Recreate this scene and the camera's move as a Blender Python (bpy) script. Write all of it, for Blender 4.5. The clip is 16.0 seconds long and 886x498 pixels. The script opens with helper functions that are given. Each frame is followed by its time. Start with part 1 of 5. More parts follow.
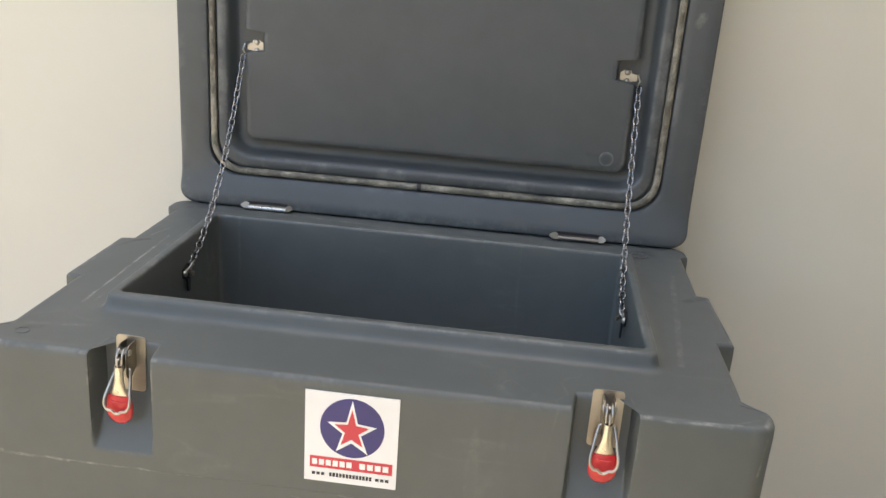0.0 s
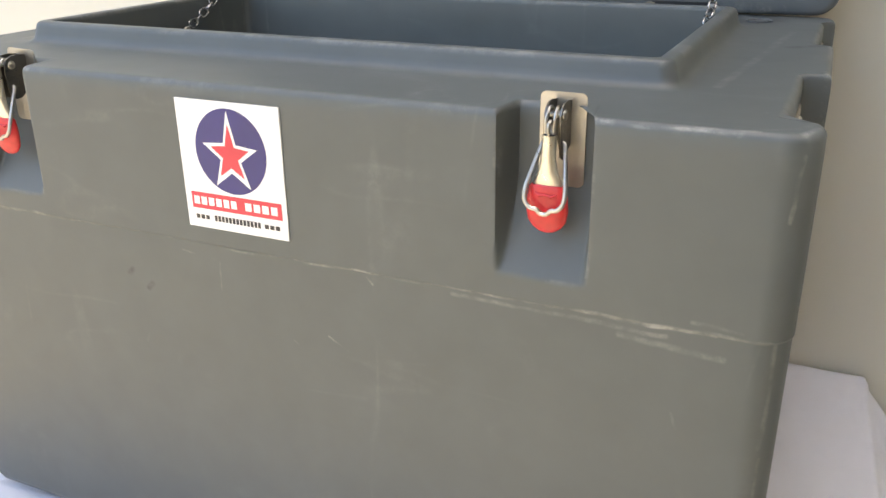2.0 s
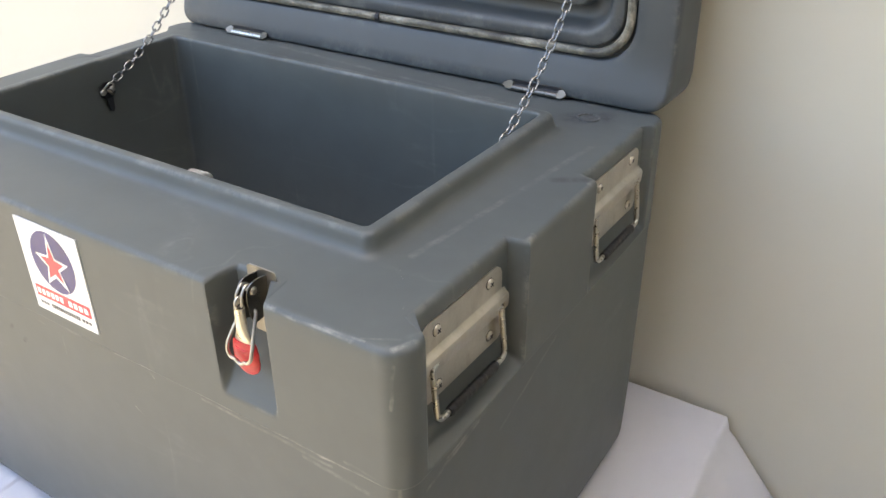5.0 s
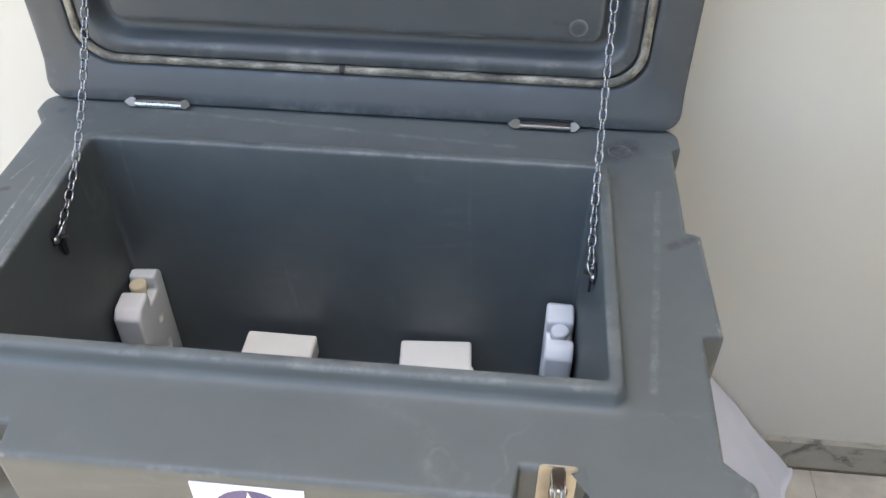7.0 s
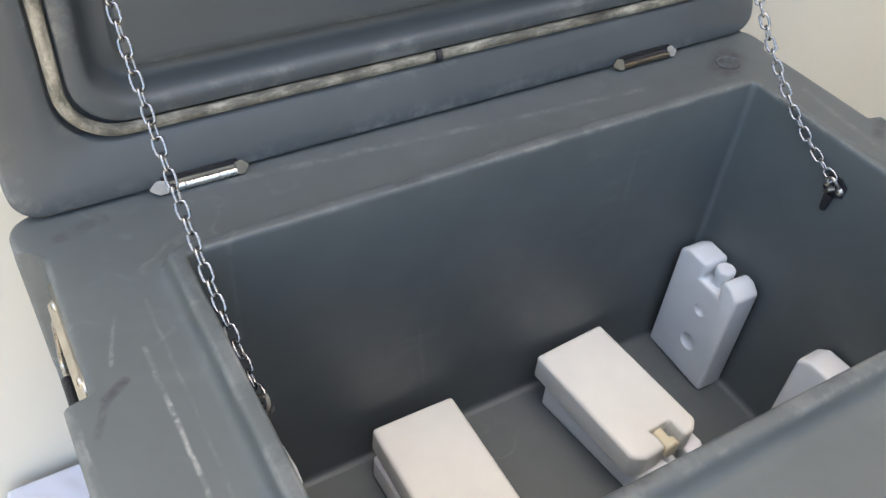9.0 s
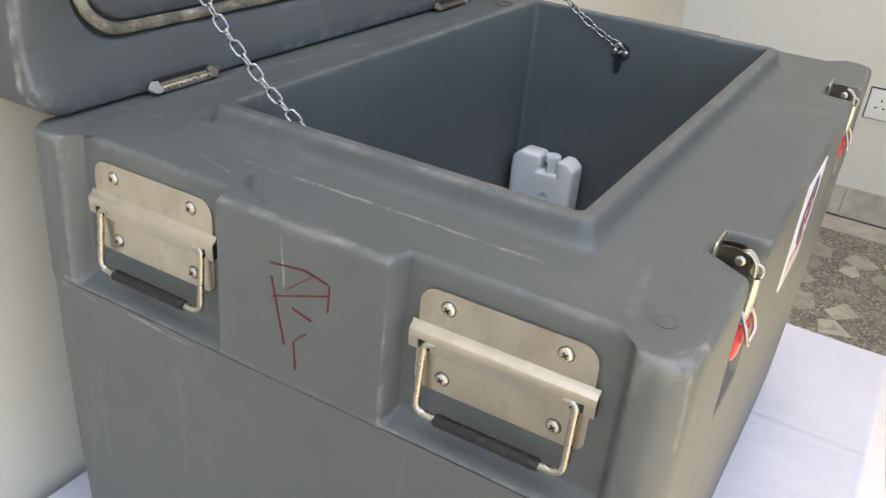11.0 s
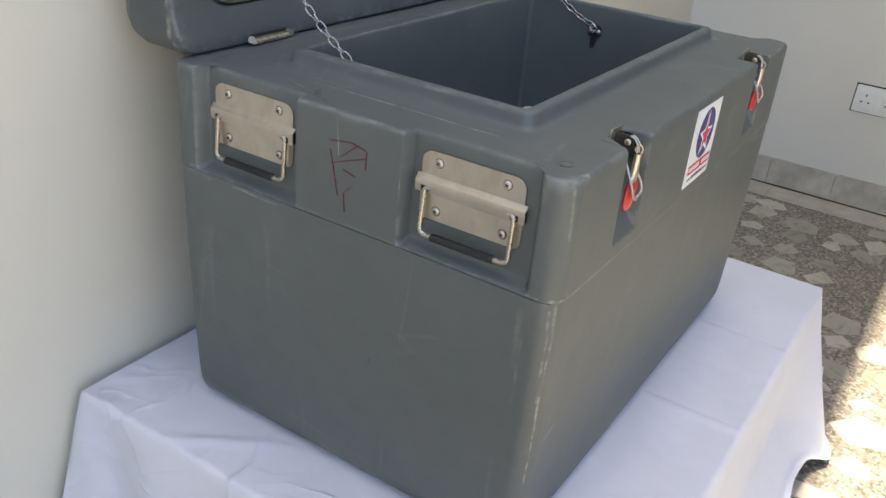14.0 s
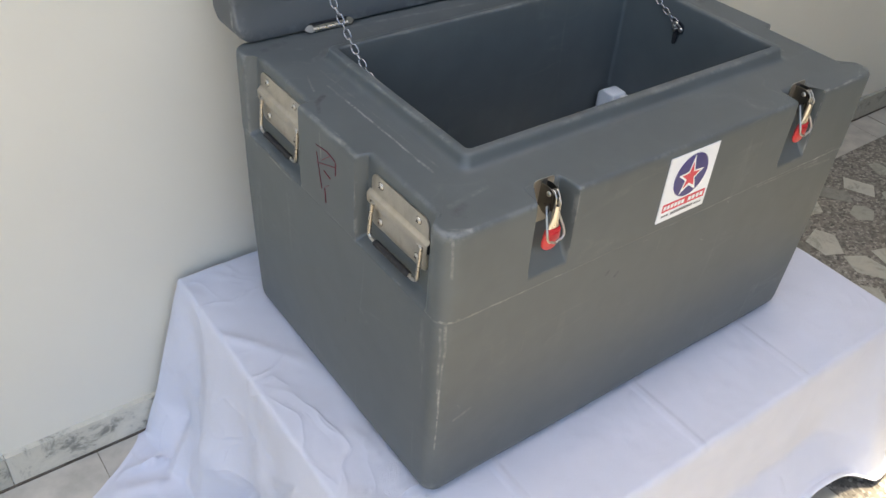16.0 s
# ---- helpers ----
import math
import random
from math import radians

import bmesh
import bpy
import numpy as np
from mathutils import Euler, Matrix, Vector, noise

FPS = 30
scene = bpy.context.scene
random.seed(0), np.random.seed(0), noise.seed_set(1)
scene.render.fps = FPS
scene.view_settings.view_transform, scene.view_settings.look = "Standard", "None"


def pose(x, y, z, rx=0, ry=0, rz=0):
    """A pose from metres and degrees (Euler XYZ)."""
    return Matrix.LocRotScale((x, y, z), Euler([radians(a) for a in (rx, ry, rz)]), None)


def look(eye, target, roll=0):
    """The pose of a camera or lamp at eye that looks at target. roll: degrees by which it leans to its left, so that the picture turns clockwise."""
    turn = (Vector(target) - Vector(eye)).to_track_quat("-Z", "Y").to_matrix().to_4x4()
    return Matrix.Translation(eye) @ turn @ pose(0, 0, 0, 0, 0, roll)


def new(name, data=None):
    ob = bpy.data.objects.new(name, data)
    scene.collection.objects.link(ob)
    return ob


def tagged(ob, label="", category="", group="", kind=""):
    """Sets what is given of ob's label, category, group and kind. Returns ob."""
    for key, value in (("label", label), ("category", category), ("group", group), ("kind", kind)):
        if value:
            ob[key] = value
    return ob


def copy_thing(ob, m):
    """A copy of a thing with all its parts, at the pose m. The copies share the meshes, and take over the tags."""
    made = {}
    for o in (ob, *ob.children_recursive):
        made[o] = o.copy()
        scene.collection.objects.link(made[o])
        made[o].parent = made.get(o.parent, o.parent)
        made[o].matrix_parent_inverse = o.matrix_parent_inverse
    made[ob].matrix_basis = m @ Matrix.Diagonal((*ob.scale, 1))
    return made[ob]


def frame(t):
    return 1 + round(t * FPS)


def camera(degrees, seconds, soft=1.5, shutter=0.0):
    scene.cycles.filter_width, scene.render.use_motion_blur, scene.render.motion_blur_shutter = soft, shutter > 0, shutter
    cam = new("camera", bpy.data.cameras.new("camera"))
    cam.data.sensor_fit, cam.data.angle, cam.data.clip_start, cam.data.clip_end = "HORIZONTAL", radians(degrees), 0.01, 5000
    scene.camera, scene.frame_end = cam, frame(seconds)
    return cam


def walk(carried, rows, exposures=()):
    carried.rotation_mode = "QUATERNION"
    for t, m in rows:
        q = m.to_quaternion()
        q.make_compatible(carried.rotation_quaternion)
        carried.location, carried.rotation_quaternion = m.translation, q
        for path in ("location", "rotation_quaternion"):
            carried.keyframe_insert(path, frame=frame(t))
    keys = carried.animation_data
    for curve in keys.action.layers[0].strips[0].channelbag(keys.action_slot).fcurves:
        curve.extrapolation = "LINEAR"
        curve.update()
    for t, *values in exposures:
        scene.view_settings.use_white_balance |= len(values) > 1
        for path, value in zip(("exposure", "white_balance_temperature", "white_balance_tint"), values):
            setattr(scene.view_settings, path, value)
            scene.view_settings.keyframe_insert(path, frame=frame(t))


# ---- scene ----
cam = camera(54.1, 16.0)
PATH = [
    (0, (0.149, -0.738, 0.879), (-0.031, 1.143, 0.221), 4.0),
    (0.2, (0.157, -0.764, 0.833), (-0.064, 1.115, 0.184), 3.6),
    (0.5, (0.174, -0.783, 0.763), (-0.086, 1.108, 0.166), 2.9),
    (0.8, (0.202, -0.74, 0.693), (-0.17, 1.139, 0.119), 2.3),
    (1, (0.231, -0.69, 0.658), (-0.232, 1.169, 0.084), 1.2),
    (1.2, (0.268, -0.646, 0.639), (-0.29, 1.179, 0.039), 0.3),
    (1.5, (0.327, -0.589, 0.624), (-0.32, 1.192, -0.017), -0.2),
    (1.8, (0.376, -0.534, 0.606), (-0.336, 1.203, -0.083), -0.5),
    (2, (0.41, -0.501, 0.6), (-0.378, 1.175, -0.155), -0.8),
    (2.2, (0.451, -0.472, 0.603), (-0.432, 1.14, -0.186), -0.7),
    (2.5, (0.528, -0.422, 0.615), (-0.495, 1.095, -0.191), -1.3),
    (2.8, (0.616, -0.354, 0.627), (-0.523, 1.085, -0.168), -1.8),
    (3, (0.664, -0.313, 0.638), (-0.525, 1.094, -0.139), -1.9),
    (3.2, (0.693, -0.285, 0.655), (-0.525, 1.099, -0.12), -1.9),
    (3.5, (0.712, -0.27, 0.68), (-0.521, 1.091, -0.112), -2.2),
    (3.8, (0.724, -0.269, 0.692), (-0.503, 1.089, -0.115), -2.3),
    (4, (0.737, -0.269, 0.699), (-0.497, 1.077, -0.118), -2.3),
    (4.2, (0.75, -0.283, 0.712), (-0.477, 1.061, -0.117), -2.1),
    (6.3, (0.401, -0.46, 1.045), (0.021, 1.024, -0.241), 0.5),
    (6.5, (0.337, -0.423, 1.056), (-0.002, 1.053, -0.249), 0.2),
    (6.8, (0.252, -0.384, 1.065), (0.02, 1.085, -0.272), 0.3),
    (7, (0.194, -0.371, 1.067), (0.05, 1.109, -0.271), 0.2),
    (7.2, (0.127, -0.348, 1.067), (0.092, 1.138, -0.271), 0.7),
    (7.5, (0.004, -0.311, 1.064), (0.118, 1.15, -0.297), 1.6),
    (7.6, (-0.041, -0.302, 1.05), (0.135, 1.161, -0.302), 2.7),
    (7.8, (-0.102, -0.282, 1.024), (0.15, 1.171, -0.326), 3.5),
    (8, (-0.135, -0.25, 1.011), (0.167, 1.168, -0.366), 3.5),
    (8.2, (-0.163, -0.198, 0.998), (0.177, 1.208, -0.383), 2.9),
    (8.5, (-0.219, -0.12, 0.976), (0.251, 1.235, -0.417), 4.4),
    (8.8, (-0.31, -0.082, 0.954), (0.346, 1.193, -0.44), 4.7),
    (9, (-0.384, -0.06, 0.942), (0.432, 1.151, -0.424), 5.8),
    (9.2, (-0.46, -0.037, 0.931), (0.492, 1.078, -0.429), 7.3),
    (11.3, (-0.807, -0.059, 0.717), (0.773, 0.77, -0.187), 5.3),
    (11.5, (-0.819, -0.088, 0.715), (0.751, 0.762, -0.186), 5.0),
    (11.8, (-0.853, -0.134, 0.701), (0.7, 0.763, -0.186), 5.6),
    (12, (-0.878, -0.156, 0.686), (0.667, 0.749, -0.206), 6.6),
    (12.2, (-0.898, -0.175, 0.669), (0.643, 0.743, -0.216), 6.9),
    (12.5, (-0.918, -0.196, 0.655), (0.608, 0.734, -0.242), 7.4),
    (12.8, (-0.929, -0.208, 0.654), (0.583, 0.718, -0.271), 7.2),
    (13, (-0.937, -0.215, 0.654), (0.587, 0.716, -0.246), 7.2),
    (13.2, (-0.948, -0.225, 0.664), (0.585, 0.711, -0.216), 7.0),
    (13.5, (-0.979, -0.243, 0.702), (0.551, 0.682, -0.194), 6.6),
    (13.8, (-1.033, -0.261, 0.743), (0.501, 0.65, -0.16), 6.2),
    (14, (-1.076, -0.271, 0.77), (0.453, 0.638, -0.145), 5.5),
    (14.2, (-1.118, -0.281, 0.797), (0.412, 0.597, -0.145), 5.7),
    (14.5, (-1.167, -0.318, 0.846), (0.313, 0.576, -0.16), 6.3),
    (14.8, (-1.184, -0.39, 0.914), (0.185, 0.588, -0.163), 6.0),
    (15, (-1.17, -0.435, 0.962), (0.139, 0.588, -0.151), 6.0),
    (15.2, (-1.112, -0.521, 0.986), (0.094, 0.603, -0.151), 5.1),
    (15.5, (-1.041, -0.581, 1.019), (0.046, 0.61, -0.164), 4.4),
    (15.8, (-0.938, -0.572, 1.035), (0.082, 0.641, -0.185), 4.6),
    (16, (-0.854, -0.56, 1.038), (0.126, 0.661, -0.207), 4.7),
]
EXPOSURES = [(0.0, 2.03, 7850, 10), (1.5, 2.18, 7750, 10), (2.0, 2.43, 7700, 10), (2.5, 2.46, 7650, 10), (3.5, 2.52, 7750, 10), (4.2, 2.52, 7650, 10), (7.0, 2.52, 7000, 10), (7.5, 2.62, 7000, 10), (8.0, 2.58, 7000, 10),
             (9.0, 2.64, 7550, 10), (11.5, 2.40, 7850, 10), (12.0, 2.32, 7650, 10), (12.5, 2.12, 7420, 10), (13.5, 1.97, 7300, 10), (14.5, 1.72, 7300, 10), (15.0, 1.62, 7250, 10), (15.5, 1.69, 7200, 10),
             (16.0, 1.87, 7200, 10)]
walk(cam, [(t, look(eye, target, roll)) for t, eye, target, roll in PATH], EXPOSURES)

# ---- world and sun ----
FLOOR = -0.35
BACK, RIGHT = 0.656, 2.04
SUN_EL, SUN_AZ = 80.0, 25.0          # the sun stands high behind the back wall
world = bpy.data.worlds.new("sky")
scene.world = world
world.use_nodes = True
wn = world.node_tree.nodes
sky = wn.new("ShaderNodeTexSky")
sky.sky_type = "NISHITA"
sky.sun_disc = False
sky.sun_elevation, sky.sun_rotation = radians(SUN_EL), radians(SUN_AZ)
sky.dust_density, sky.air_density = 2.0, 1.0
wn["Background"].inputs["Strength"].default_value = 0.15
world.node_tree.links.new(sky.outputs[0], wn["Background"].inputs["Color"])
lamp = bpy.data.lights.new("sun", "SUN")
lamp.energy, lamp.angle, lamp.color = 4.3, radians(0.55), (1.0, 0.93, 0.80)
sun = new("sun", lamp)
sd = Vector((math.sin(radians(SUN_AZ)) * math.cos(radians(SUN_EL)), math.cos(radians(SUN_AZ)) * math.cos(radians(SUN_EL)), math.sin(radians(SUN_EL))))
sun.matrix_world = look(sd * 10, (0, 0, 0))


# ---- materials ----
def material(name, rough=0.5, metal=0.0):
    m = bpy.data.materials.new(name)
    m.use_nodes = True
    b = m.node_tree.nodes["Principled BSDF"]
    b.inputs["Roughness"].default_value, b.inputs["Metallic"].default_value = rough, metal
    return m, m.node_tree.nodes, m.node_tree.links, b


def node(ns, kind, **values):
    n = ns.new("ShaderNode" + kind)
    for k, v in values.items():
        n.inputs[k.replace("_", " ")].default_value = v
    return n


def ramp(ns, ls, fac, stops):
    r = ns.new("ShaderNodeValToRGB")
    e = r.color_ramp.elements
    while len(e) < len(stops):
        e.new(0.5)
    for el, (p, c) in zip(e, stops):
        el.position, el.color = p, (*c, 1) if len(c) == 3 else c
    ls.new(fac, r.inputs[0])
    return r.outputs[0]


def grey(v):
    return (v, v, v)


def mixed(ns, ls, kind, fac, a, b):
    m = ns.new("ShaderNodeMix")
    m.data_type, m.blend_type = "RGBA", kind
    for sock, v in ((m.inputs[0], fac), (m.inputs[6], a), (m.inputs[7], b)):
        if isinstance(v, (int, float)):
            sock.default_value = v
        elif isinstance(v, tuple):
            sock.default_value = (*v, 1)
        else:
            ls.new(v, sock)
    return m.outputs[2]


def calc(ns, ls, op, *args):
    m = ns.new("ShaderNodeMath")
    m.operation = op
    for i, a in enumerate(args):
        if isinstance(a, (int, float)):
            m.inputs[i].default_value = a
        else:
            ls.new(a, m.inputs[i])
    return m.outputs[0]


def vcalc(ns, ls, op, *args):
    m = ns.new("ShaderNodeVectorMath")
    m.operation = op
    for i, a in enumerate(args):
        if isinstance(a, tuple):
            m.inputs[i].default_value = a
        else:
            ls.new(a, m.inputs[i])
    return m


def noise_fac(ns, ls, co, scale, detail=4.0, rough=0.55, stretch=None):
    n = node(ns, "TexNoise", Scale=scale, Detail=detail, Roughness=rough)
    if stretch:
        co = vcalc(ns, ls, "MULTIPLY", co, stretch).outputs[0]
    ls.new(co, n.inputs["Vector"])
    return n.outputs["Fac"]


def bump(ns, ls, b, height, strength, dist):
    n = node(ns, "Bump", Strength=strength, Distance=dist)
    ls.new(height, n.inputs["Height"])
    ls.new(n.outputs[0], b.inputs["Normal"])


def line_mask(ns, ls, co, p, q, width):
    """1 on the straight scratch from p to q, falling to 0 at its width."""
    p, q = Vector(p), Vector(q)
    d = q - p
    rel = vcalc(ns, ls, "SUBTRACT", co, tuple(p)).outputs[0]
    t = calc(ns, ls, "DIVIDE", vcalc(ns, ls, "DOT_PRODUCT", rel, tuple(d)).outputs["Value"], d.length_squared)
    m = ns.new("ShaderNodeClamp")
    ls.new(t, m.inputs[0])
    foot = vcalc(ns, ls, "SCALE", tuple(d))
    ls.new(m.outputs[0], foot.inputs["Scale"])
    away = vcalc(ns, ls, "DISTANCE", rel, foot.outputs[0]).outputs["Value"]
    r = ns.new("ShaderNodeMapRange")
    ls.new(away, r.inputs[0])
    for i, v in ((1, width), (2, width * 0.35), (3, 0.0), (4, 1.0)):
        r.inputs[i].default_value = v
    return r.outputs[0]


def scuffed(ns, ls, co, lines, breakup):
    """The sum of several scratches, broken up by noise."""
    total = None
    for p, q, w, k in lines:
        v = calc(ns, ls, "MULTIPLY", line_mask(ns, ls, co, p, q, w), k)
        total = v if total is None else calc(ns, ls, "MAXIMUM", total, v)
    return calc(ns, ls, "MULTIPLY", total, breakup)


def moulded_plastic(name, lines, stains, chalk=0.13, low=(0.082, 0.093, 0.092), high=(0.097, 0.109, 0.106)):
    m, ns, ls, b = material(name, 0.48)
    co = ns.new("ShaderNodeTexCoord").outputs["Object"]
    big, mid = noise_fac(ns, ls, co, 3.0), noise_fac(ns, ls, co, 22.0, 6)
    b.inputs["Specular IOR Level"].default_value = 0.56
    col = ramp(ns, ls, big, [(0.3, low), (0.7, high)])
    col = mixed(ns, ls, "MULTIPLY", 0.5, col, ramp(ns, ls, mid, [(0.3, grey(0.86)), (0.7, grey(1.10))]))
    # chalky rub marks
    rub = ramp(ns, ls, noise_fac(ns, ls, co, 9.0, 8, 0.7), [(0.62, grey(0)), (0.78, grey(1))])
    col = mixed(ns, ls, "MIX", calc(ns, ls, "MULTIPLY", rub, chalk), col, (0.24, 0.24, 0.23))
    broken = ramp(ns, ls, noise_fac(ns, ls, co, 85.0, 7, 0.75), [(0.36, grey(0.08)), (0.60, grey(1))])
    patches = ramp(ns, ls, noise_fac(ns, ls, co, 5.0, 3), [(0.50, grey(0)), (0.66, grey(1))])
    for size, stretch, amount in ((7.0, (1, 1, 0.16), 1.2), (9.0, (0.2, 0.2, 1), 0.9)):
        c = calc(ns, ls, "ABSOLUTE", calc(ns, ls, "SUBTRACT", noise_fac(ns, ls, co, size, 3, 0.5, stretch), 0.52))
        c = ramp(ns, ls, c, [(0.0, grey(1)), (0.006, grey(0.5)), (0.013, grey(0))])
        c = calc(ns, ls, "MULTIPLY", calc(ns, ls, "MULTIPLY", c, patches), broken)
        col = mixed(ns, ls, "MIX", calc(ns, ls, "MULTIPLY", c, amount * chalk), col, (0.36, 0.36, 0.33))
    sway = node(ns, "TexNoise", Scale=28.0, Detail=3.0)
    ls.new(co, sway.inputs["Vector"])
    shift = vcalc(ns, ls, "SCALE", vcalc(ns, ls, "SUBTRACT", sway.outputs["Color"], (0.5, 0.5, 0.5)).outputs[0])
    shift.inputs["Scale"].default_value = 0.0055
    swayed = vcalc(ns, ls, "ADD", co, shift.outputs[0]).outputs[0]
    patchy = calc(ns, ls, "MULTIPLY", broken, ramp(ns, ls, noise_fac(ns, ls, co, 40.0, 3), [(0.40, grey(0.15)), (0.58, grey(1))]))
    if lines:
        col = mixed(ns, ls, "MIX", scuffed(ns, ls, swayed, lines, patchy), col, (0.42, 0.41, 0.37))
    if stains:
        col = mixed(ns, ls, "MIX", scuffed(ns, ls, co, stains, broken), col, (0.045, 0.047, 0.05))
    ls.new(col, b.inputs["Base Color"])
    ls.new(ramp(ns, ls, big, [(0.3, grey(0.46)), (0.75, grey(0.54))]), b.inputs["Roughness"])
    # rubbed outer edges
    point = ns.new("ShaderNodeNewGeometry").outputs["Pointiness"]
    worn = calc(ns, ls, "MULTIPLY", ramp(ns, ls, point, [(0.514, grey(0)), (0.540, grey(1))]), ramp(ns, ls, noise_fac(ns, ls, co, 16.0, 9, 0.75), [(0.50, grey(0)), (0.60, grey(1))]))
    col = mixed(ns, ls, "MIX", calc(ns, ls, "MULTIPLY", worn, 0.36), col, (0.30, 0.30, 0.28))
    ls.new(col, b.inputs["Base Color"])
    bump(ns, ls, b, noise_fac(ns, ls, co, 13.0, 2), 0.10, 0.006)
    return m


def steel(name, colour, rough, streak=(1, 1, 1)):
    m, ns, ls, b = material(name, rough, 1.0)
    co = ns.new("ShaderNodeTexCoord").outputs["Object"]
    n1, n2 = noise_fac(ns, ls, co, 30.0, 6), noise_fac(ns, ls, co, 260.0, 3, 0.6, streak)
    c = mixed(ns, ls, "MULTIPLY", 0.6, colour, ramp(ns, ls, n1, [(0.3, grey(0.82)), (0.65, grey(1.05))]))
    specks = ramp(ns, ls, noise_fac(ns, ls, co, 95.0, 6, 0.7), [(0.66, grey(0)), (0.74, grey(1))])
    c = mixed(ns, ls, "MIX", calc(ns, ls, "MULTIPLY", specks, 0.12), c, (0.10, 0.085, 0.07))
    film = ramp(ns, ls, noise_fac(ns, ls, co, 55.0, 3, 0.5, (1, 1, 0.4)), [(0.54, grey(0)), (0.66, grey(1))])
    c = mixed(ns, ls, "MIX", calc(ns, ls, "MULTIPLY", film, 0.22), c, (0.30, 0.26, 0.20))
    ls.new(c, b.inputs["Base Color"])
    ls.new(ramp(ns, ls, n2, [(0.3, grey(rough * 0.75)), (0.7, grey(rough * 1.3))]), b.inputs["Roughness"])
    bump(ns, ls, b, n1, 0.012, 0.001)
    return m


def plain(name, colour, rough, vary=0.12, scale=40.0, relief=0.1, dist=0.001):
    m, ns, ls, b = material(name, rough)
    co = ns.new("ShaderNodeTexCoord").outputs["Object"]
    f = noise_fac(ns, ls, co, scale, 5)
    ls.new(mixed(ns, ls, "MULTIPLY", 1.0, colour, ramp(ns, ls, f, [(0.3, grey(1 - vary)), (0.7, grey(1 + vary))])), b.inputs["Base Color"])
    bump(ns, ls, b, f, relief, dist)
    return m


def flare_out(y):
    """How far the right side stands out beyond the nominal half width: more in front than behind."""
    return 0.0066 - 0.0275 * y


def flank(y, z, up=0.0):
    """A point on the right side of the body."""
    return (0.398 + flare_out(y) - up, y, z)


def edge(x, z):
    """A point on one of the rounded front edges of the body."""
    low = 0.0 if z > 0.345 else 0.0009 + 0.0070 * ((0.345 - z) / 0.345) ** 2
    cx = (0.404 if x > 0 else 0.398) - low - 0.022
    return (x, low + 0.022 - math.sqrt(max(0.0, 0.022 ** 2 - (abs(x) - cx) ** 2)), z)


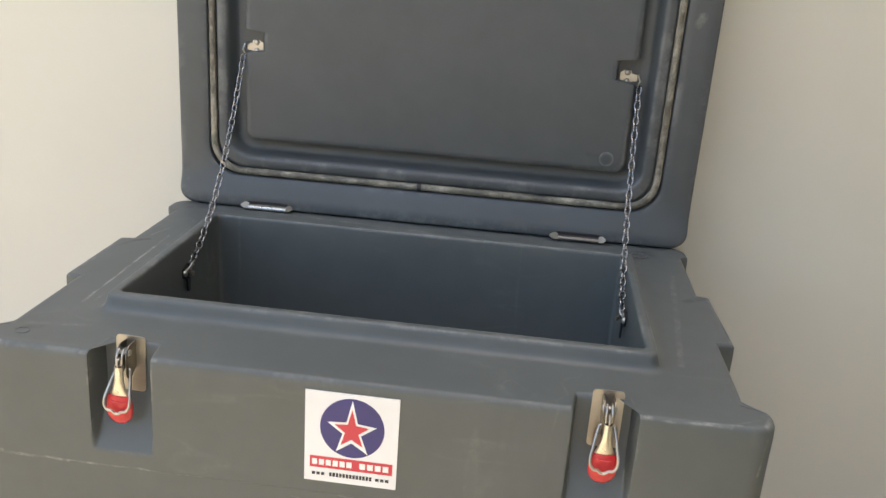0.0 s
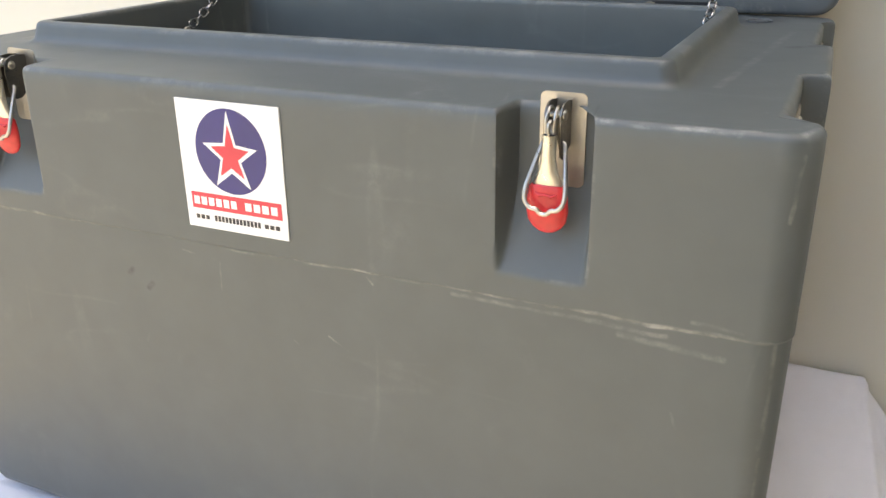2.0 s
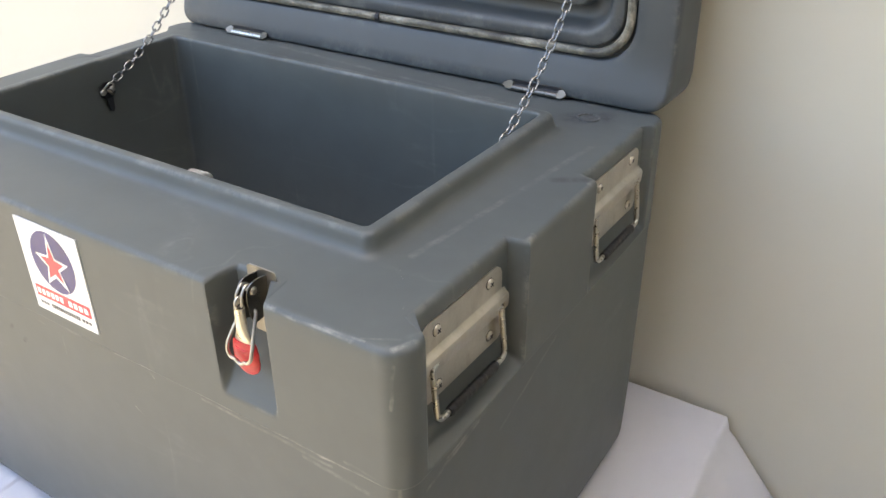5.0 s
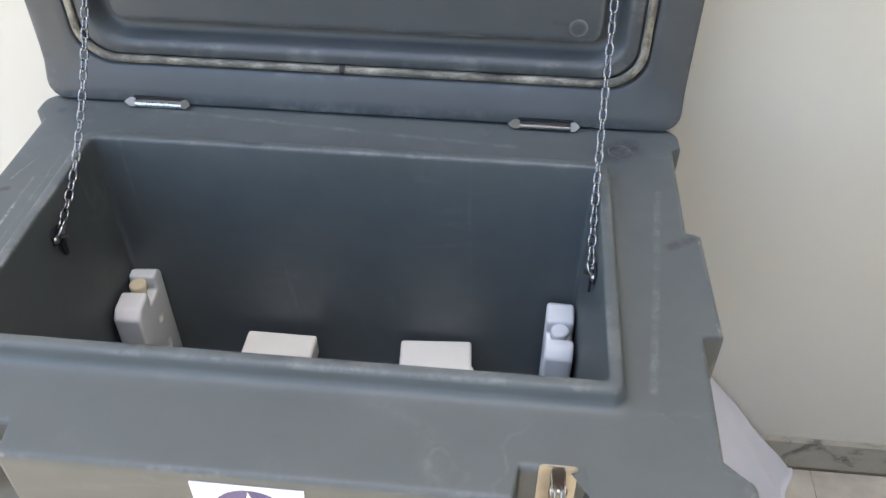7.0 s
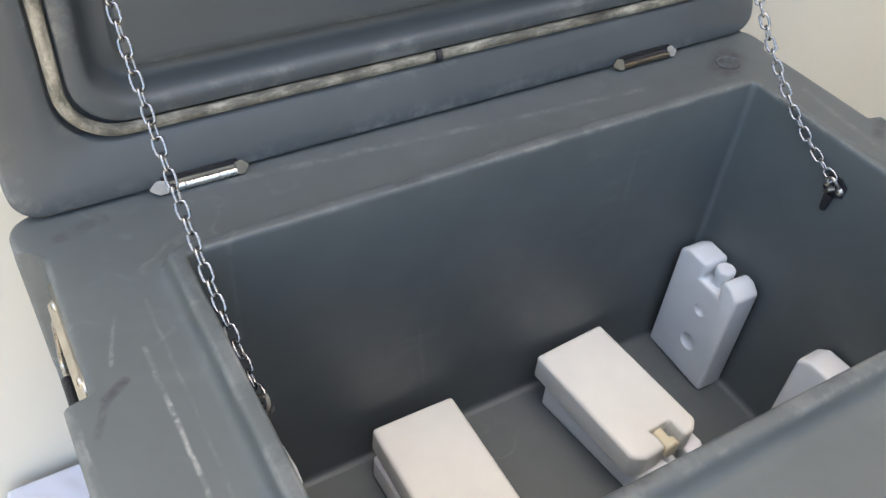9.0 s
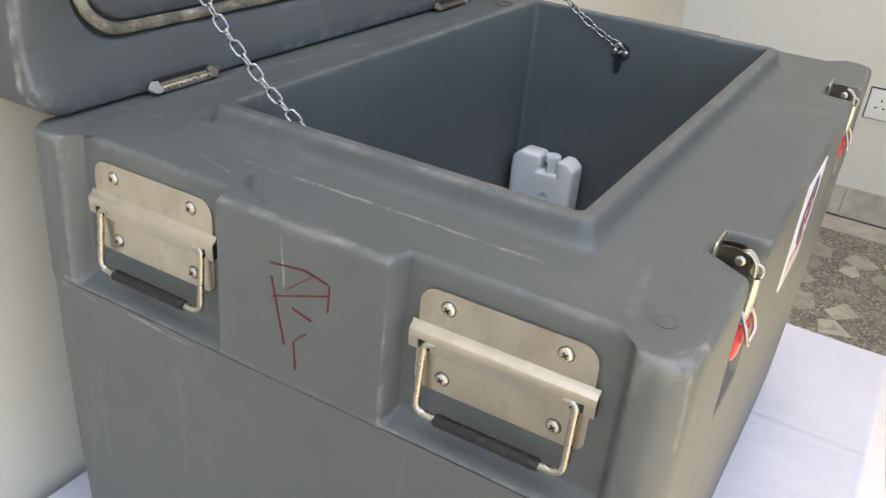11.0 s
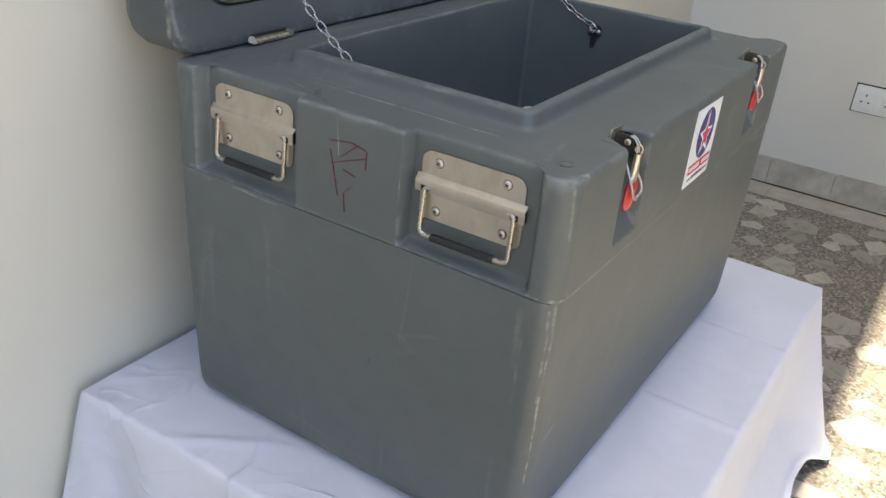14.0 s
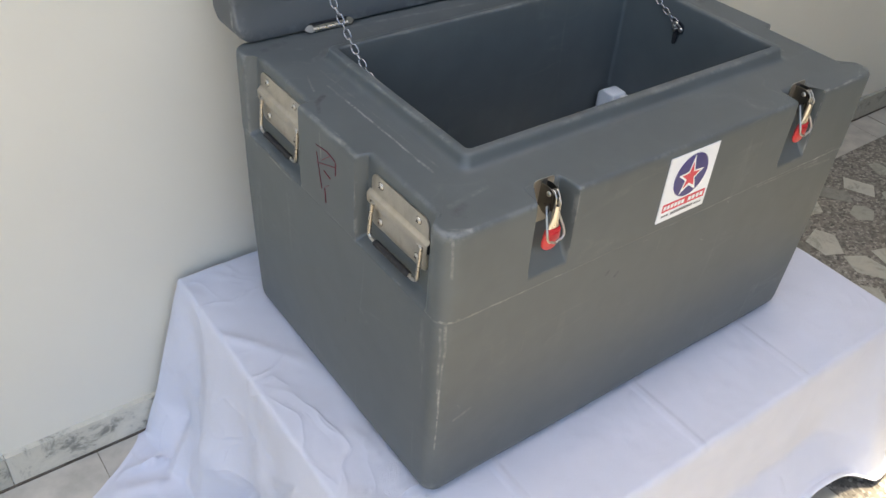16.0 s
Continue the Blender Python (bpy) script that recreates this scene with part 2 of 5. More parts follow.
BODY_LINES = [
    ((-0.339, 0.356, 0.4754), (-0.336, 0.116, 0.4754), 0.0024, 0.85),
    ((-0.362, 0.352, 0.475), (-0.349, 0.395, 0.475), 0.002, 0.4),
    # the rubbed front edges
    (edge(-0.3870, 0.342), edge(-0.3862, 0.290), 0.0026, 0.6),
    (edge(-0.3862, 0.290), edge(-0.3872, 0.225), 0.0018, 0.65),
    (edge(-0.3872, 0.225), edge(-0.3862, 0.175), 0.0018, 0.75),
    (edge(-0.3862, 0.170), edge(-0.3852, 0.110), 0.0016, 0.65),
    (edge(-0.3915, 0.335), edge(-0.3900, 0.262), 0.0024, 0.5),
    (edge(-0.3905, 0.262), edge(-0.3885, 0.225), 0.0020, 0.5),
    ((-0.3965, 0.036, 0.330), (-0.3960, 0.037, 0.262), 0.0050, 0.14),
    ((-0.3962, 0.031, 0.300), (-0.3955, 0.033, 0.215), 0.0026, 0.16),
    ((-0.3600, 0.0045, 0.160), (-0.3350, 0.0045, 0.168), 0.0040, 0.25),
    (edge(0.3945, 0.343), edge(0.3930, 0.270), 0.0024, 0.25),
    (edge(0.3860, 0.343), edge(0.3820, 0.315), 0.0020, 0.22),
    (edge(0.3940, 0.262), edge(0.3920, 0.190), 0.0018, 0.25),
    ((0.376, 0.0005, 0.350), (0.345, 0.0, 0.352), 0.002, 0.22),
    (edge(0.3950, 0.462), edge(0.3925, 0.425), 0.0020, 0.4),
    (edge(-0.3880, 0.465), edge(-0.3860, 0.415), 0.0025, 0.4),
    # the parting seam
    (edge(-0.3930, 0.3478), edge(-0.3720, 0.3478), 0.0036, 0.7),
    ((-0.372, 0.0003, 0.3448), (-0.300, 0.0003, 0.3448), 0.0016, 0.55),
    ((-0.290, 0.0003, 0.3448), (-0.170, 0.0003, 0.3450), 0.0015, 0.5),
    ((0.05, 0.0003, 0.3449), (0.36, 0.0003, 0.3448), 0.0015, 0.55),
    ((0.18, 0.0003, 0.3405), (0.33, 0.0003, 0.3390), 0.0024, 0.30),
    ((0.30, 0.0003, 0.3345), (0.365, 0.0003, 0.3300), 0.0030, 0.22),
        ((-0.3965, 0.36, 0.3405), (-0.3965, 0.43, 0.3405), 0.0020, 0.45),
    ((-0.3985, 0.274, 0.469), (-0.3985, 0.272, 0.428), 0.0012, 0.8),
    ((-0.394, 0.19, 0.4735), (-0.394, 0.33, 0.4735), 0.004, 0.35),
    ((0.29, 0.002, 0.472), (0.36, 0.002, 0.4735), 0.0016, 0.5),
    ((0.36, 0.002, 0.473), (0.39, 0.020, 0.4735), 0.0022, 0.5),
    ((-0.392, 0.02, 0.472), (-0.365, 0.003, 0.473), 0.003, 0.6),
    ((-0.125, 0.0, 0.239), (-0.121, 0.0, 0.232), 0.0016, 0.6),
    ((0.042, 0.0, 0.274), (0.049, 0.0, 0.269), 0.0016, 0.6),
    ((0.111, 0.0, 0.341), (0.116, 0.0, 0.336), 0.0014, 0.5),
    ((0.337, 0.001, 0.284), (0.341, 0.001, 0.273), 0.0013, 0.35),
    ((-0.357, 0.003, 0.187), (-0.353, 0.003, 0.179), 0.0014, 0.5),
    (flank(0.060, 0.338), flank(0.105, 0.343), 0.0022, 0.5),
    (flank(0.030, 0.330), flank(0.120, 0.341), 0.0030, 0.35),
    (flank(0.150, 0.300), flank(0.260, 0.335), 0.0030, 0.22),
    # scraped corner and pocket edges
    (flank(0.191, 0.4735, 0.002), flank(0.204, 0.4742, 0.003), 0.0040, 0.5),
    (flank(0.333, 0.4735, 0.002), flank(0.320, 0.4742, 0.003), 0.0040, 0.45),
    ((0.4000, 0.024, 0.4740), (0.3920, 0.008, 0.4735), 0.0032, 0.5),
    ((0.3700, 0.004, 0.4745), (0.3350, 0.003, 0.4745), 0.0016, 0.4),
    ((-0.3960, 0.190, 0.4735), (-0.3950, 0.206, 0.4742), 0.0036, 0.45),
    ((-0.3960, 0.331, 0.4735), (-0.3945, 0.318, 0.4742), 0.0036, 0.45),
    ((-0.3850, 0.010, 0.4746), (-0.3640, 0.004, 0.4744), 0.0026, 0.5),
    ((-0.2690, 0.0015, 0.4730), (-0.2780, 0.0012, 0.4725), 0.0030, 0.4),
    ((-0.2080, 0.0015, 0.4730), (-0.2000, 0.0012, 0.4725), 0.0030, 0.4),
    ((-0.286, 0.110, 0.4943), (-0.150, 0.110, 0.4943), 0.0020, 0.18),
    ((0.020, 0.110, 0.4943), (0.286, 0.110, 0.4943), 0.0020, 0.16),
    ((-0.291, 0.120, 0.4943), (-0.291, 0.400, 0.4943), 0.0016, 0.18),
    ((0.2755, 0.001, 0.466), (0.2755, 0.001, 0.370), 0.0012, 0.5),
    ((-0.2075, 0.000, 0.466), (-0.2075, 0.000, 0.375), 0.0012, 0.55),
    ((0.2760, 0.002, 0.4725), (0.2860, 0.002, 0.4730), 0.0030, 0.8),
    ((-0.3985, 0.190, 0.465), (-0.3985, 0.190, 0.385), 0.0014, 0.4),
    ((-0.3985, 0.333, 0.465), (-0.3985, 0.333, 0.380), 0.0014, 0.4),
    (flank(0.039, 0.465), flank(0.039, 0.375), 0.0014, 0.45),
]
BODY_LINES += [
    # chalky wear along the parting line, and its pale highlight painted in at the left
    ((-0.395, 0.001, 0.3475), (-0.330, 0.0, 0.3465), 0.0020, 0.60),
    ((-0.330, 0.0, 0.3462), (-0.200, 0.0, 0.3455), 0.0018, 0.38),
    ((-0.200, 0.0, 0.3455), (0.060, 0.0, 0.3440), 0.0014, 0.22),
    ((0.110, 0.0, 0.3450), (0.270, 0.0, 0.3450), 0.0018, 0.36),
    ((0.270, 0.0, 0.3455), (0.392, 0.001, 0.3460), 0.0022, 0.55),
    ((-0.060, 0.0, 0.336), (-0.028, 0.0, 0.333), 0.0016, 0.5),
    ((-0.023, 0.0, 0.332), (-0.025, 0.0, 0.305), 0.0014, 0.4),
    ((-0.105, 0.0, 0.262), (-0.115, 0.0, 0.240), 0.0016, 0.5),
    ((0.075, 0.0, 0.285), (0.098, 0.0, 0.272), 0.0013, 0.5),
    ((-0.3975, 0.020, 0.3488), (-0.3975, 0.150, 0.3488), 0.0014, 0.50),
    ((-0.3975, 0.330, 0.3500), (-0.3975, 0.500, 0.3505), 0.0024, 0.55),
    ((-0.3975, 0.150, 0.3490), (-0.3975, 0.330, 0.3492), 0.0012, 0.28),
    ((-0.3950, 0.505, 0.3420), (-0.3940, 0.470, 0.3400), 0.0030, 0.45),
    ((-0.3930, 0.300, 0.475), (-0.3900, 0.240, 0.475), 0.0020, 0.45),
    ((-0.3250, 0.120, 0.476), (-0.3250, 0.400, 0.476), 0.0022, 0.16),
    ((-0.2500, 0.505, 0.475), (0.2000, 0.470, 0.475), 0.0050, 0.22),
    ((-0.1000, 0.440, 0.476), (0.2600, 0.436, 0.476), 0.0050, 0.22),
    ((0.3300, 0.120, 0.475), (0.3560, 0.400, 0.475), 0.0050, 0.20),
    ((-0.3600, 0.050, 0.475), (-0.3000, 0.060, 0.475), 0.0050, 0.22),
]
BODY_STAINS = [
    ((-0.122, 0.0, 0.305), (-0.118, 0.0, 0.309), 0.0035, 1.2),
    ((-0.103, 0.0, 0.294), (-0.098, 0.0, 0.299), 0.0035, 1.2),
    ((-0.394, 0.219, 0.189), (-0.394, 0.2185, 0.183), 0.003, 1.0),
    ((-0.394, 0.05, 0.312), (-0.394, 0.11, 0.322), 0.003, 0.6),
    ((0.305, 0.468, 0.475), (0.330, 0.484, 0.475), 0.022, 1.2),
    ((0.362, 0.31, 0.475), (0.385, 0.325, 0.475), 0.008, 0.8),
    ((-0.372, 0.325, 0.475), (-0.358, 0.335, 0.475), 0.005, 1.0),
    ((-0.384, 0.300, 0.475), (-0.372, 0.325, 0.475), 0.004, 0.7),
    ((-0.362, 0.035, 0.475), (-0.345, 0.045, 0.475), 0.008, 0.5),
    ((-0.365, 0.49, 0.475), (-0.33, 0.50, 0.475), 0.008, 0.6),
    ((-0.11, 0.418, 0.494), (-0.095, 0.418, 0.494), 0.005, 0.8),
    ((-0.13, 0.110, 0.494), (-0.10, 0.110, 0.494), 0.006, 0.9),
    ((0.055, 0.112, 0.494), (0.075, 0.112, 0.494), 0.006, 0.9),
]
LID_LINES = [
    ((-0.386, 0.528, 0.49), (-0.378, 0.528, 0.51), 0.006, 0.6),
    ((-0.391, 0.534, 0.50), (-0.391, 0.534, 0.58), 0.005, 0.5),
    ((0.36, 0.528, 0.80), (0.365, 0.528, 0.81), 0.008, 0.3),
]
LID_STAINS = [
    ((-0.150, 0.528, 0.490), (-0.138, 0.528, 0.492), 0.007, 1.2),
    ((-0.297, 0.528, 0.494), (-0.286, 0.528, 0.493), 0.005, 1.0),
    ((0.250, 0.531, 0.598), (0.266, 0.531, 0.600), 0.014, 0.55),
    ((0.232, 0.531, 0.606), (0.245, 0.531, 0.603), 0.005, 0.7),
    ((-0.2, 0.528, 0.491), (-0.197, 0.528, 0.492), 0.005, 0.8),
    ((-0.383, 0.528, 0.53), (-0.376, 0.528, 0.535), 0.005, 0.5),
]
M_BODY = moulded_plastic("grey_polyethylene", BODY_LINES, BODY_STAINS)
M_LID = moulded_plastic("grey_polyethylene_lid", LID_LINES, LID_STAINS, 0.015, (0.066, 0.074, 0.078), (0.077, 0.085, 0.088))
M_STEEL = steel("stainless_plate", (0.545, 0.505, 0.44), 0.38)
M_CHROME = steel("satin_steel", (0.50, 0.475, 0.43), 0.36)
M_SCREW = steel("screw_steel", (0.55, 0.51, 0.445), 0.36)
M_ROD = steel("rod_steel", (0.46, 0.435, 0.39), 0.30)
M_CHAIN = steel("chain_steel", (0.34, 0.34, 0.34), 0.25)
M_LPLATE = steel("latch_plate_steel", (0.47, 0.445, 0.40), 0.40)
M_LEVER = steel("lever_steel", (0.70, 0.66, 0.57), 0.34)
M_KNUCKLE = steel("hinge_steel", (0.66, 0.645, 0.60), 0.30)
M_ZINC = plain("pale_zinc", (0.26, 0.25, 0.22), 0.5, 0.2, 60)
M_OLIVE = plain("dull_zinc", (0.115, 0.105, 0.075), 0.55, 0.2, 60)
M_DSTEEL = steel("dark_steel", (0.20, 0.185, 0.165), 0.34)
M_DARK = plain("dark_slot", (0.012, 0.012, 0.014), 0.6)
M_GRIP = plain("black_rubber_grip", (0.009, 0.009, 0.010), 0.62, 0.5, 220, 1.0, 0.0015)
M_RED = plain("red_plastic", (0.55, 0.025, 0.03), 0.32, 0.2, 90)
M_WHITE = plain("white_vinyl", (0.80, 0.80, 0.80), 0.25, 0.03, 15, 0.02)
M_NAVY = plain("navy_print", (0.030, 0.028, 0.16), 0.25, 0.1, 15, 0.02)
M_PINK = plain("red_print", (0.62, 0.045, 0.07), 0.25, 0.08, 15, 0.02)
M_INK = plain("black_print", (0.02, 0.02, 0.03), 0.3, 0.1, 15, 0.02)
M_PEN = plain("dark_red_marker", (0.13, 0.012, 0.025), 0.5, 0.4, 200, 0.02)
M_PACK = plain("white_pack_plastic", (0.76, 0.76, 0.74), 0.42, 0.04, 25, 0.15, 0.002)
M_PACK2 = plain("cream_pack_plastic", (0.77, 0.745, 0.665), 0.42, 0.05, 12, 0.15, 0.002)
M_CAP = plain("cream_cap", (0.66, 0.58, 0.40), 0.45, 0.05, 25, 0.1)
M_PLATE = plain("socket_plastic", (0.78, 0.78, 0.76), 0.3, 0.03, 20, 0.03)
M_WOOD = plain("table_wood", (0.22, 0.14, 0.08), 0.5, 0.25, 30, 0.2)


def gasket_material():
    m, ns, ls, b = material("worn_rubber_seal", 0.45)
    co = ns.new("ShaderNodeTexCoord").outputs["Object"]
    f = noise_fac(ns, ls, co, 45.0, 7, 0.75, (0.5, 2.5, 0.5))
    c = ramp(ns, ls, f, [(0.32, (0.035, 0.031, 0.026)), (0.48, (0.14, 0.128, 0.10)), (0.64, (0.40, 0.365, 0.29))])
    ls.new(c, b.inputs["Base Color"])
    bump(ns, ls, b, f, 0.3, 0.001)
    return m


def cloth_material():
    m, ns, ls, b = material("white_cotton", 0.85)
    co = ns.new("ShaderNodeTexCoord").outputs["Object"]
    f, g = noise_fac(ns, ls, co, 7.0, 4), noise_fac(ns, ls, co, 900.0, 2)
    ls.new(mixed(ns, ls, "MULTIPLY", 1.0, (0.615, 0.62, 0.672), ramp(ns, ls, f, [(0.3, grey(0.95)), (0.7, grey(1.02))])), b.inputs["Base Color"])
    b.inputs["Sheen Weight"].default_value = 0.15
    wr = noise_fac(ns, ls, co, 9.0, 3, 0.5)
    h = calc(ns, ls, "ADD", calc(ns, ls, "MULTIPLY", wr, 0.45), calc(ns, ls, "MULTIPLY", g, 0.05))
    # sharp crumples where the cloth has been handled
    where = ramp(ns, ls, noise_fac(ns, ls, co, 3.2, 2), [(0.40, grey(0.30)), (0.60, grey(1))])
    warp = node(ns, "TexNoise", Scale=5.0, Detail=2.0)
    ls.new(co, warp.inputs["Vector"])
    far = vcalc(ns, ls, "SCALE", warp.outputs["Color"])
    far.inputs["Scale"].default_value = 0.22
    bent = vcalc(ns, ls, "ADD", co, far.outputs[0]).outputs[0]
    for size, amount in ((6.5, 0.30), (15.0, 0.20)):
        v = node(ns, "TexVoronoi", Scale=size)
        ls.new(bent, v.inputs["Vector"])
        h = calc(ns, ls, "ADD", h, calc(ns, ls, "MULTIPLY", calc(ns, ls, "MULTIPLY", v.outputs["Distance"], where), amount * 0.7))
    xyz = ns.new("ShaderNodeSeparateXYZ")
    ls.new(co, xyz.inputs[0])
    where = calc(ns, ls, "MULTIPLY", where, ramp(ns, ls, calc(ns, ls, "ADD", xyz.outputs[0], 0.6), [(0.12, grey(1)), (0.32, grey(0.14))]))      # the left end has been handled most
    for size, stretch, amount in ((3.2, (1.5, 0.4, 1), 0.24), (6.0, (0.4, 1.5, 1), 0.18), (9.0, (1.3, 0.5, 1), 0.12)):      # thin handling creases
        c = calc(ns, ls, "ABSOLUTE", calc(ns, ls, "SUBTRACT", noise_fac(ns, ls, bent, size, 1, 0.4, stretch), 0.5))
        c = ramp(ns, ls, c, [(0.0, grey(1)), (0.018, grey(0.5)), (0.055, grey(0))])
        h = calc(ns, ls, "ADD", h, calc(ns, ls, "MULTIPLY", calc(ns, ls, "MULTIPLY", c, where), amount))
    for x in (-0.27, 0.024, 0.292):      # pressed-in creases
        k = line_mask(ns, ls, co, (x, -0.15, 0), (x + 0.004, 0.64, 0), 0.011)
        h = calc(ns, ls, "ADD", h, calc(ns, ls, "MULTIPLY", k, 0.16))
        k = line_mask(ns, ls, co, (x, -0.16, -0.01), (x, -0.19, -0.35), 0.011)
        h = calc(ns, ls, "ADD", h, calc(ns, ls, "MULTIPLY", k, 0.12))
    bump(ns, ls, b, h, 0.75, 0.02)
    return m


def wall_material(name, colour):
    m, ns, ls, b = material(name, 0.55)
    co = ns.new("ShaderNodeTexCoord").outputs["Object"]
    f, g = noise_fac(ns, ls, co, 1.6, 4), noise_fac(ns, ls, co, 55.0, 4)
    ls.new(mixed(ns, ls, "MULTIPLY", 1.0, colour, ramp(ns, ls, f, [(0.3, grey(0.95)), (0.7, grey(1.03))])), b.inputs["Base Color"])
    spots = ramp(ns, ls, noise_fac(ns, ls, co, 6.0, 3), [(0.70, grey(0)), (0.76, grey(1))])
    h = calc(ns, ls, "ADD", g, calc(ns, ls, "MULTIPLY", noise_fac(ns, ls, co, 4.0, 3), 2.0))
    ls.new(ramp(ns, ls, spots, [(0, grey(0.55)), (1, grey(0.45))]), b.inputs["Roughness"])
    bump(ns, ls, b, h, 0.10, 0.004)
    return m


def marble_material(name, light, dark, scale, rough=0.35, by_object=True):
    m, ns, ls, b = material(name, rough)
    tc = ns.new("ShaderNodeTexCoord").outputs["Object"]
    rnd = ns.new("ShaderNodeObjectInfo").outputs["Random"] if by_object else ns.new("ShaderNodeNewGeometry").outputs["Random Per Island"]
    off = ns.new("ShaderNodeCombineXYZ")
    for i in range(3):
        ls.new(calc(ns, ls, "MULTIPLY", rnd, 13.0 + 7 * i), off.inputs[i])
    co = vcalc(ns, ls, "ADD", tc, off.outputs[0]).outputs[0]
    veins = node(ns, "TexNoise", Scale=scale, Detail=8.0, Roughness=0.7, Distortion=1.6)
    ls.new(co, veins.inputs["Vector"])
    c = ramp(ns, ls, veins.outputs["Fac"], [(0.36, dark), (0.47, light), (0.62, tuple(min(1, v * 1.12) for v in light))])
    tone = ramp(ns, ls, rnd, [(0.0, (0.46, 0.45, 0.40)), (0.3, (0.70, 0.68, 0.62)), (0.6, (0.93, 0.90, 0.82)), (1.0, (1.14, 1.10, 1.02))])
    ls.new(mixed(ns, ls, "MULTIPLY", 1.0, c, tone), b.inputs["Base Color"])
    bump(ns, ls, b, veins.outputs["Fac"], 0.08, 0.001)
    return m


def terrazzo_material():
    m, ns, ls, b = material("chip_terrazzo", 0.5)
    co = ns.new("ShaderNodeTexCoord").outputs["Object"]
    v = node(ns, "TexVoronoi", Scale=140.0)
    ls.new(co, v.inputs["Vector"])
    sep = ns.new("ShaderNodeSeparateColor")
    ls.new(v.outputs["Color"], sep.inputs[0])
    chips = ramp(ns, ls, sep.outputs[0], [(0.0, (0.088, 0.076, 0.060)), (0.35, (0.19, 0.165, 0.13)), (0.7, (0.30, 0.265, 0.212)), (1.0, (0.46, 0.42, 0.35))])
    v2 = node(ns, "TexVoronoi", Scale=140.0)
    v2.feature = "DISTANCE_TO_EDGE"
    ls.new(co, v2.inputs["Vector"])
    grout = ramp(ns, ls, v2.outputs["Distance"], [(0.02, grey(1)), (0.12, grey(0))])
    c = mixed(ns, ls, "MIX", calc(ns, ls, "MULTIPLY", grout, 0.75), chips, (0.20, 0.175, 0.138))
    dirt = ramp(ns, ls, noise_fac(ns, ls, co, 3.0, 5), [(0.3, grey(0.75)), (0.7, grey(1.05))])
    ls.new(mixed(ns, ls, "MULTIPLY", 1.0, c, dirt), b.inputs["Base Color"])
    bump(ns, ls, b, v2.outputs["Distance"], 0.15, 0.002)
    return m


M_SEAL = gasket_material()
M_CLOTH = cloth_material()
M_WALL = wall_material("cream_wall_paint", (0.68, 0.65, 0.558))
M_WALL_D = wall_material("brown_wall_paint", (0.36, 0.325, 0.275))
M_WALL_R = wall_material("pale_wall_paint", (0.69, 0.67, 0.61))
M_MARBLE = marble_material("marble_piece", (0.44, 0.425, 0.37), (0.29, 0.28, 0.24), 14.0)
M_MARBLE_REST = marble_material("marble_pieces", (0.44, 0.425, 0.37), (0.29, 0.28, 0.24), 14.0, by_object=False)
M_STRIP = plain("marble_strip", (0.45, 0.415, 0.345), 0.35, 0.18, 18, 0.05)
M_SKIRT = plain("skirting_marble", (0.49, 0.455, 0.385), 0.35, 0.22, 16, 0.05)
M_VEIN = marble_material("veined_marble", (0.53, 0.52, 0.47), (0.20, 0.20, 0.185), 9.0)
M_GRIME = plain("grimy_joint", (0.085, 0.070, 0.052), 0.8, 0.4, 60)
M_TERRAZZO = terrazzo_material()


# ---- mesh helpers ----
def mesh_of(name, bm, mat, smooth=True, sharp=None):
    me = bpy.data.meshes.new(name)
    bmesh.ops.recalc_face_normals(bm, faces=bm.faces)
    if sharp:
        for e in bm.edges:
            if len(e.link_faces) == 2 and e.calc_face_angle() > radians(sharp):
                e.smooth = False
    for f in bm.faces:
        f.smooth = smooth and len(f.verts) < 60
    bm.to_mesh(me)
    bm.free()
    me.materials.append(mat)
    return me


def part(name, bm, mat, parent=None, label="", smooth=True, sharp=35):
    """One mesh, in the coordinates of the place, under a thing or a part."""
    ob = new(name, mesh_of(name, bm, mat, smooth, sharp))
    if parent:
        under(ob, parent)
    return tagged(ob, label=label)


def under(ob, parent):
    ob.parent = parent
    if parent.type == "EMPTY" and parent.parent is None:
        ob.matrix_parent_inverse = Matrix.Translation(parent.location).inverted()
    return ob


def thing(name, at, label, category, group="", kind=""):
    e = new(name)
    e.location = at
    e.empty_display_size = 0.1
    return tagged(e, label, category, group, kind)


def box(bm, x0, x1, y0, y1, z0, z1, bevel=0.0, seg=2):
    r = bmesh.ops.create_cube(bm, size=1.0)
    vs = r["verts"]
    for v in vs:
        v.co = Vector(((x0 + x1) / 2 + v.co.x * (x1 - x0), (y0 + y1) / 2 + v.co.y * (y1 - y0), (z0 + z1) / 2 + v.co.z * (z1 - z0)))
    if bevel:
        es = list({e for v in vs for e in v.link_edges})
        bmesh.ops.bevel(bm, geom=es, offset=bevel, segments=seg, affect="EDGES", profile=0.5)
    return vs


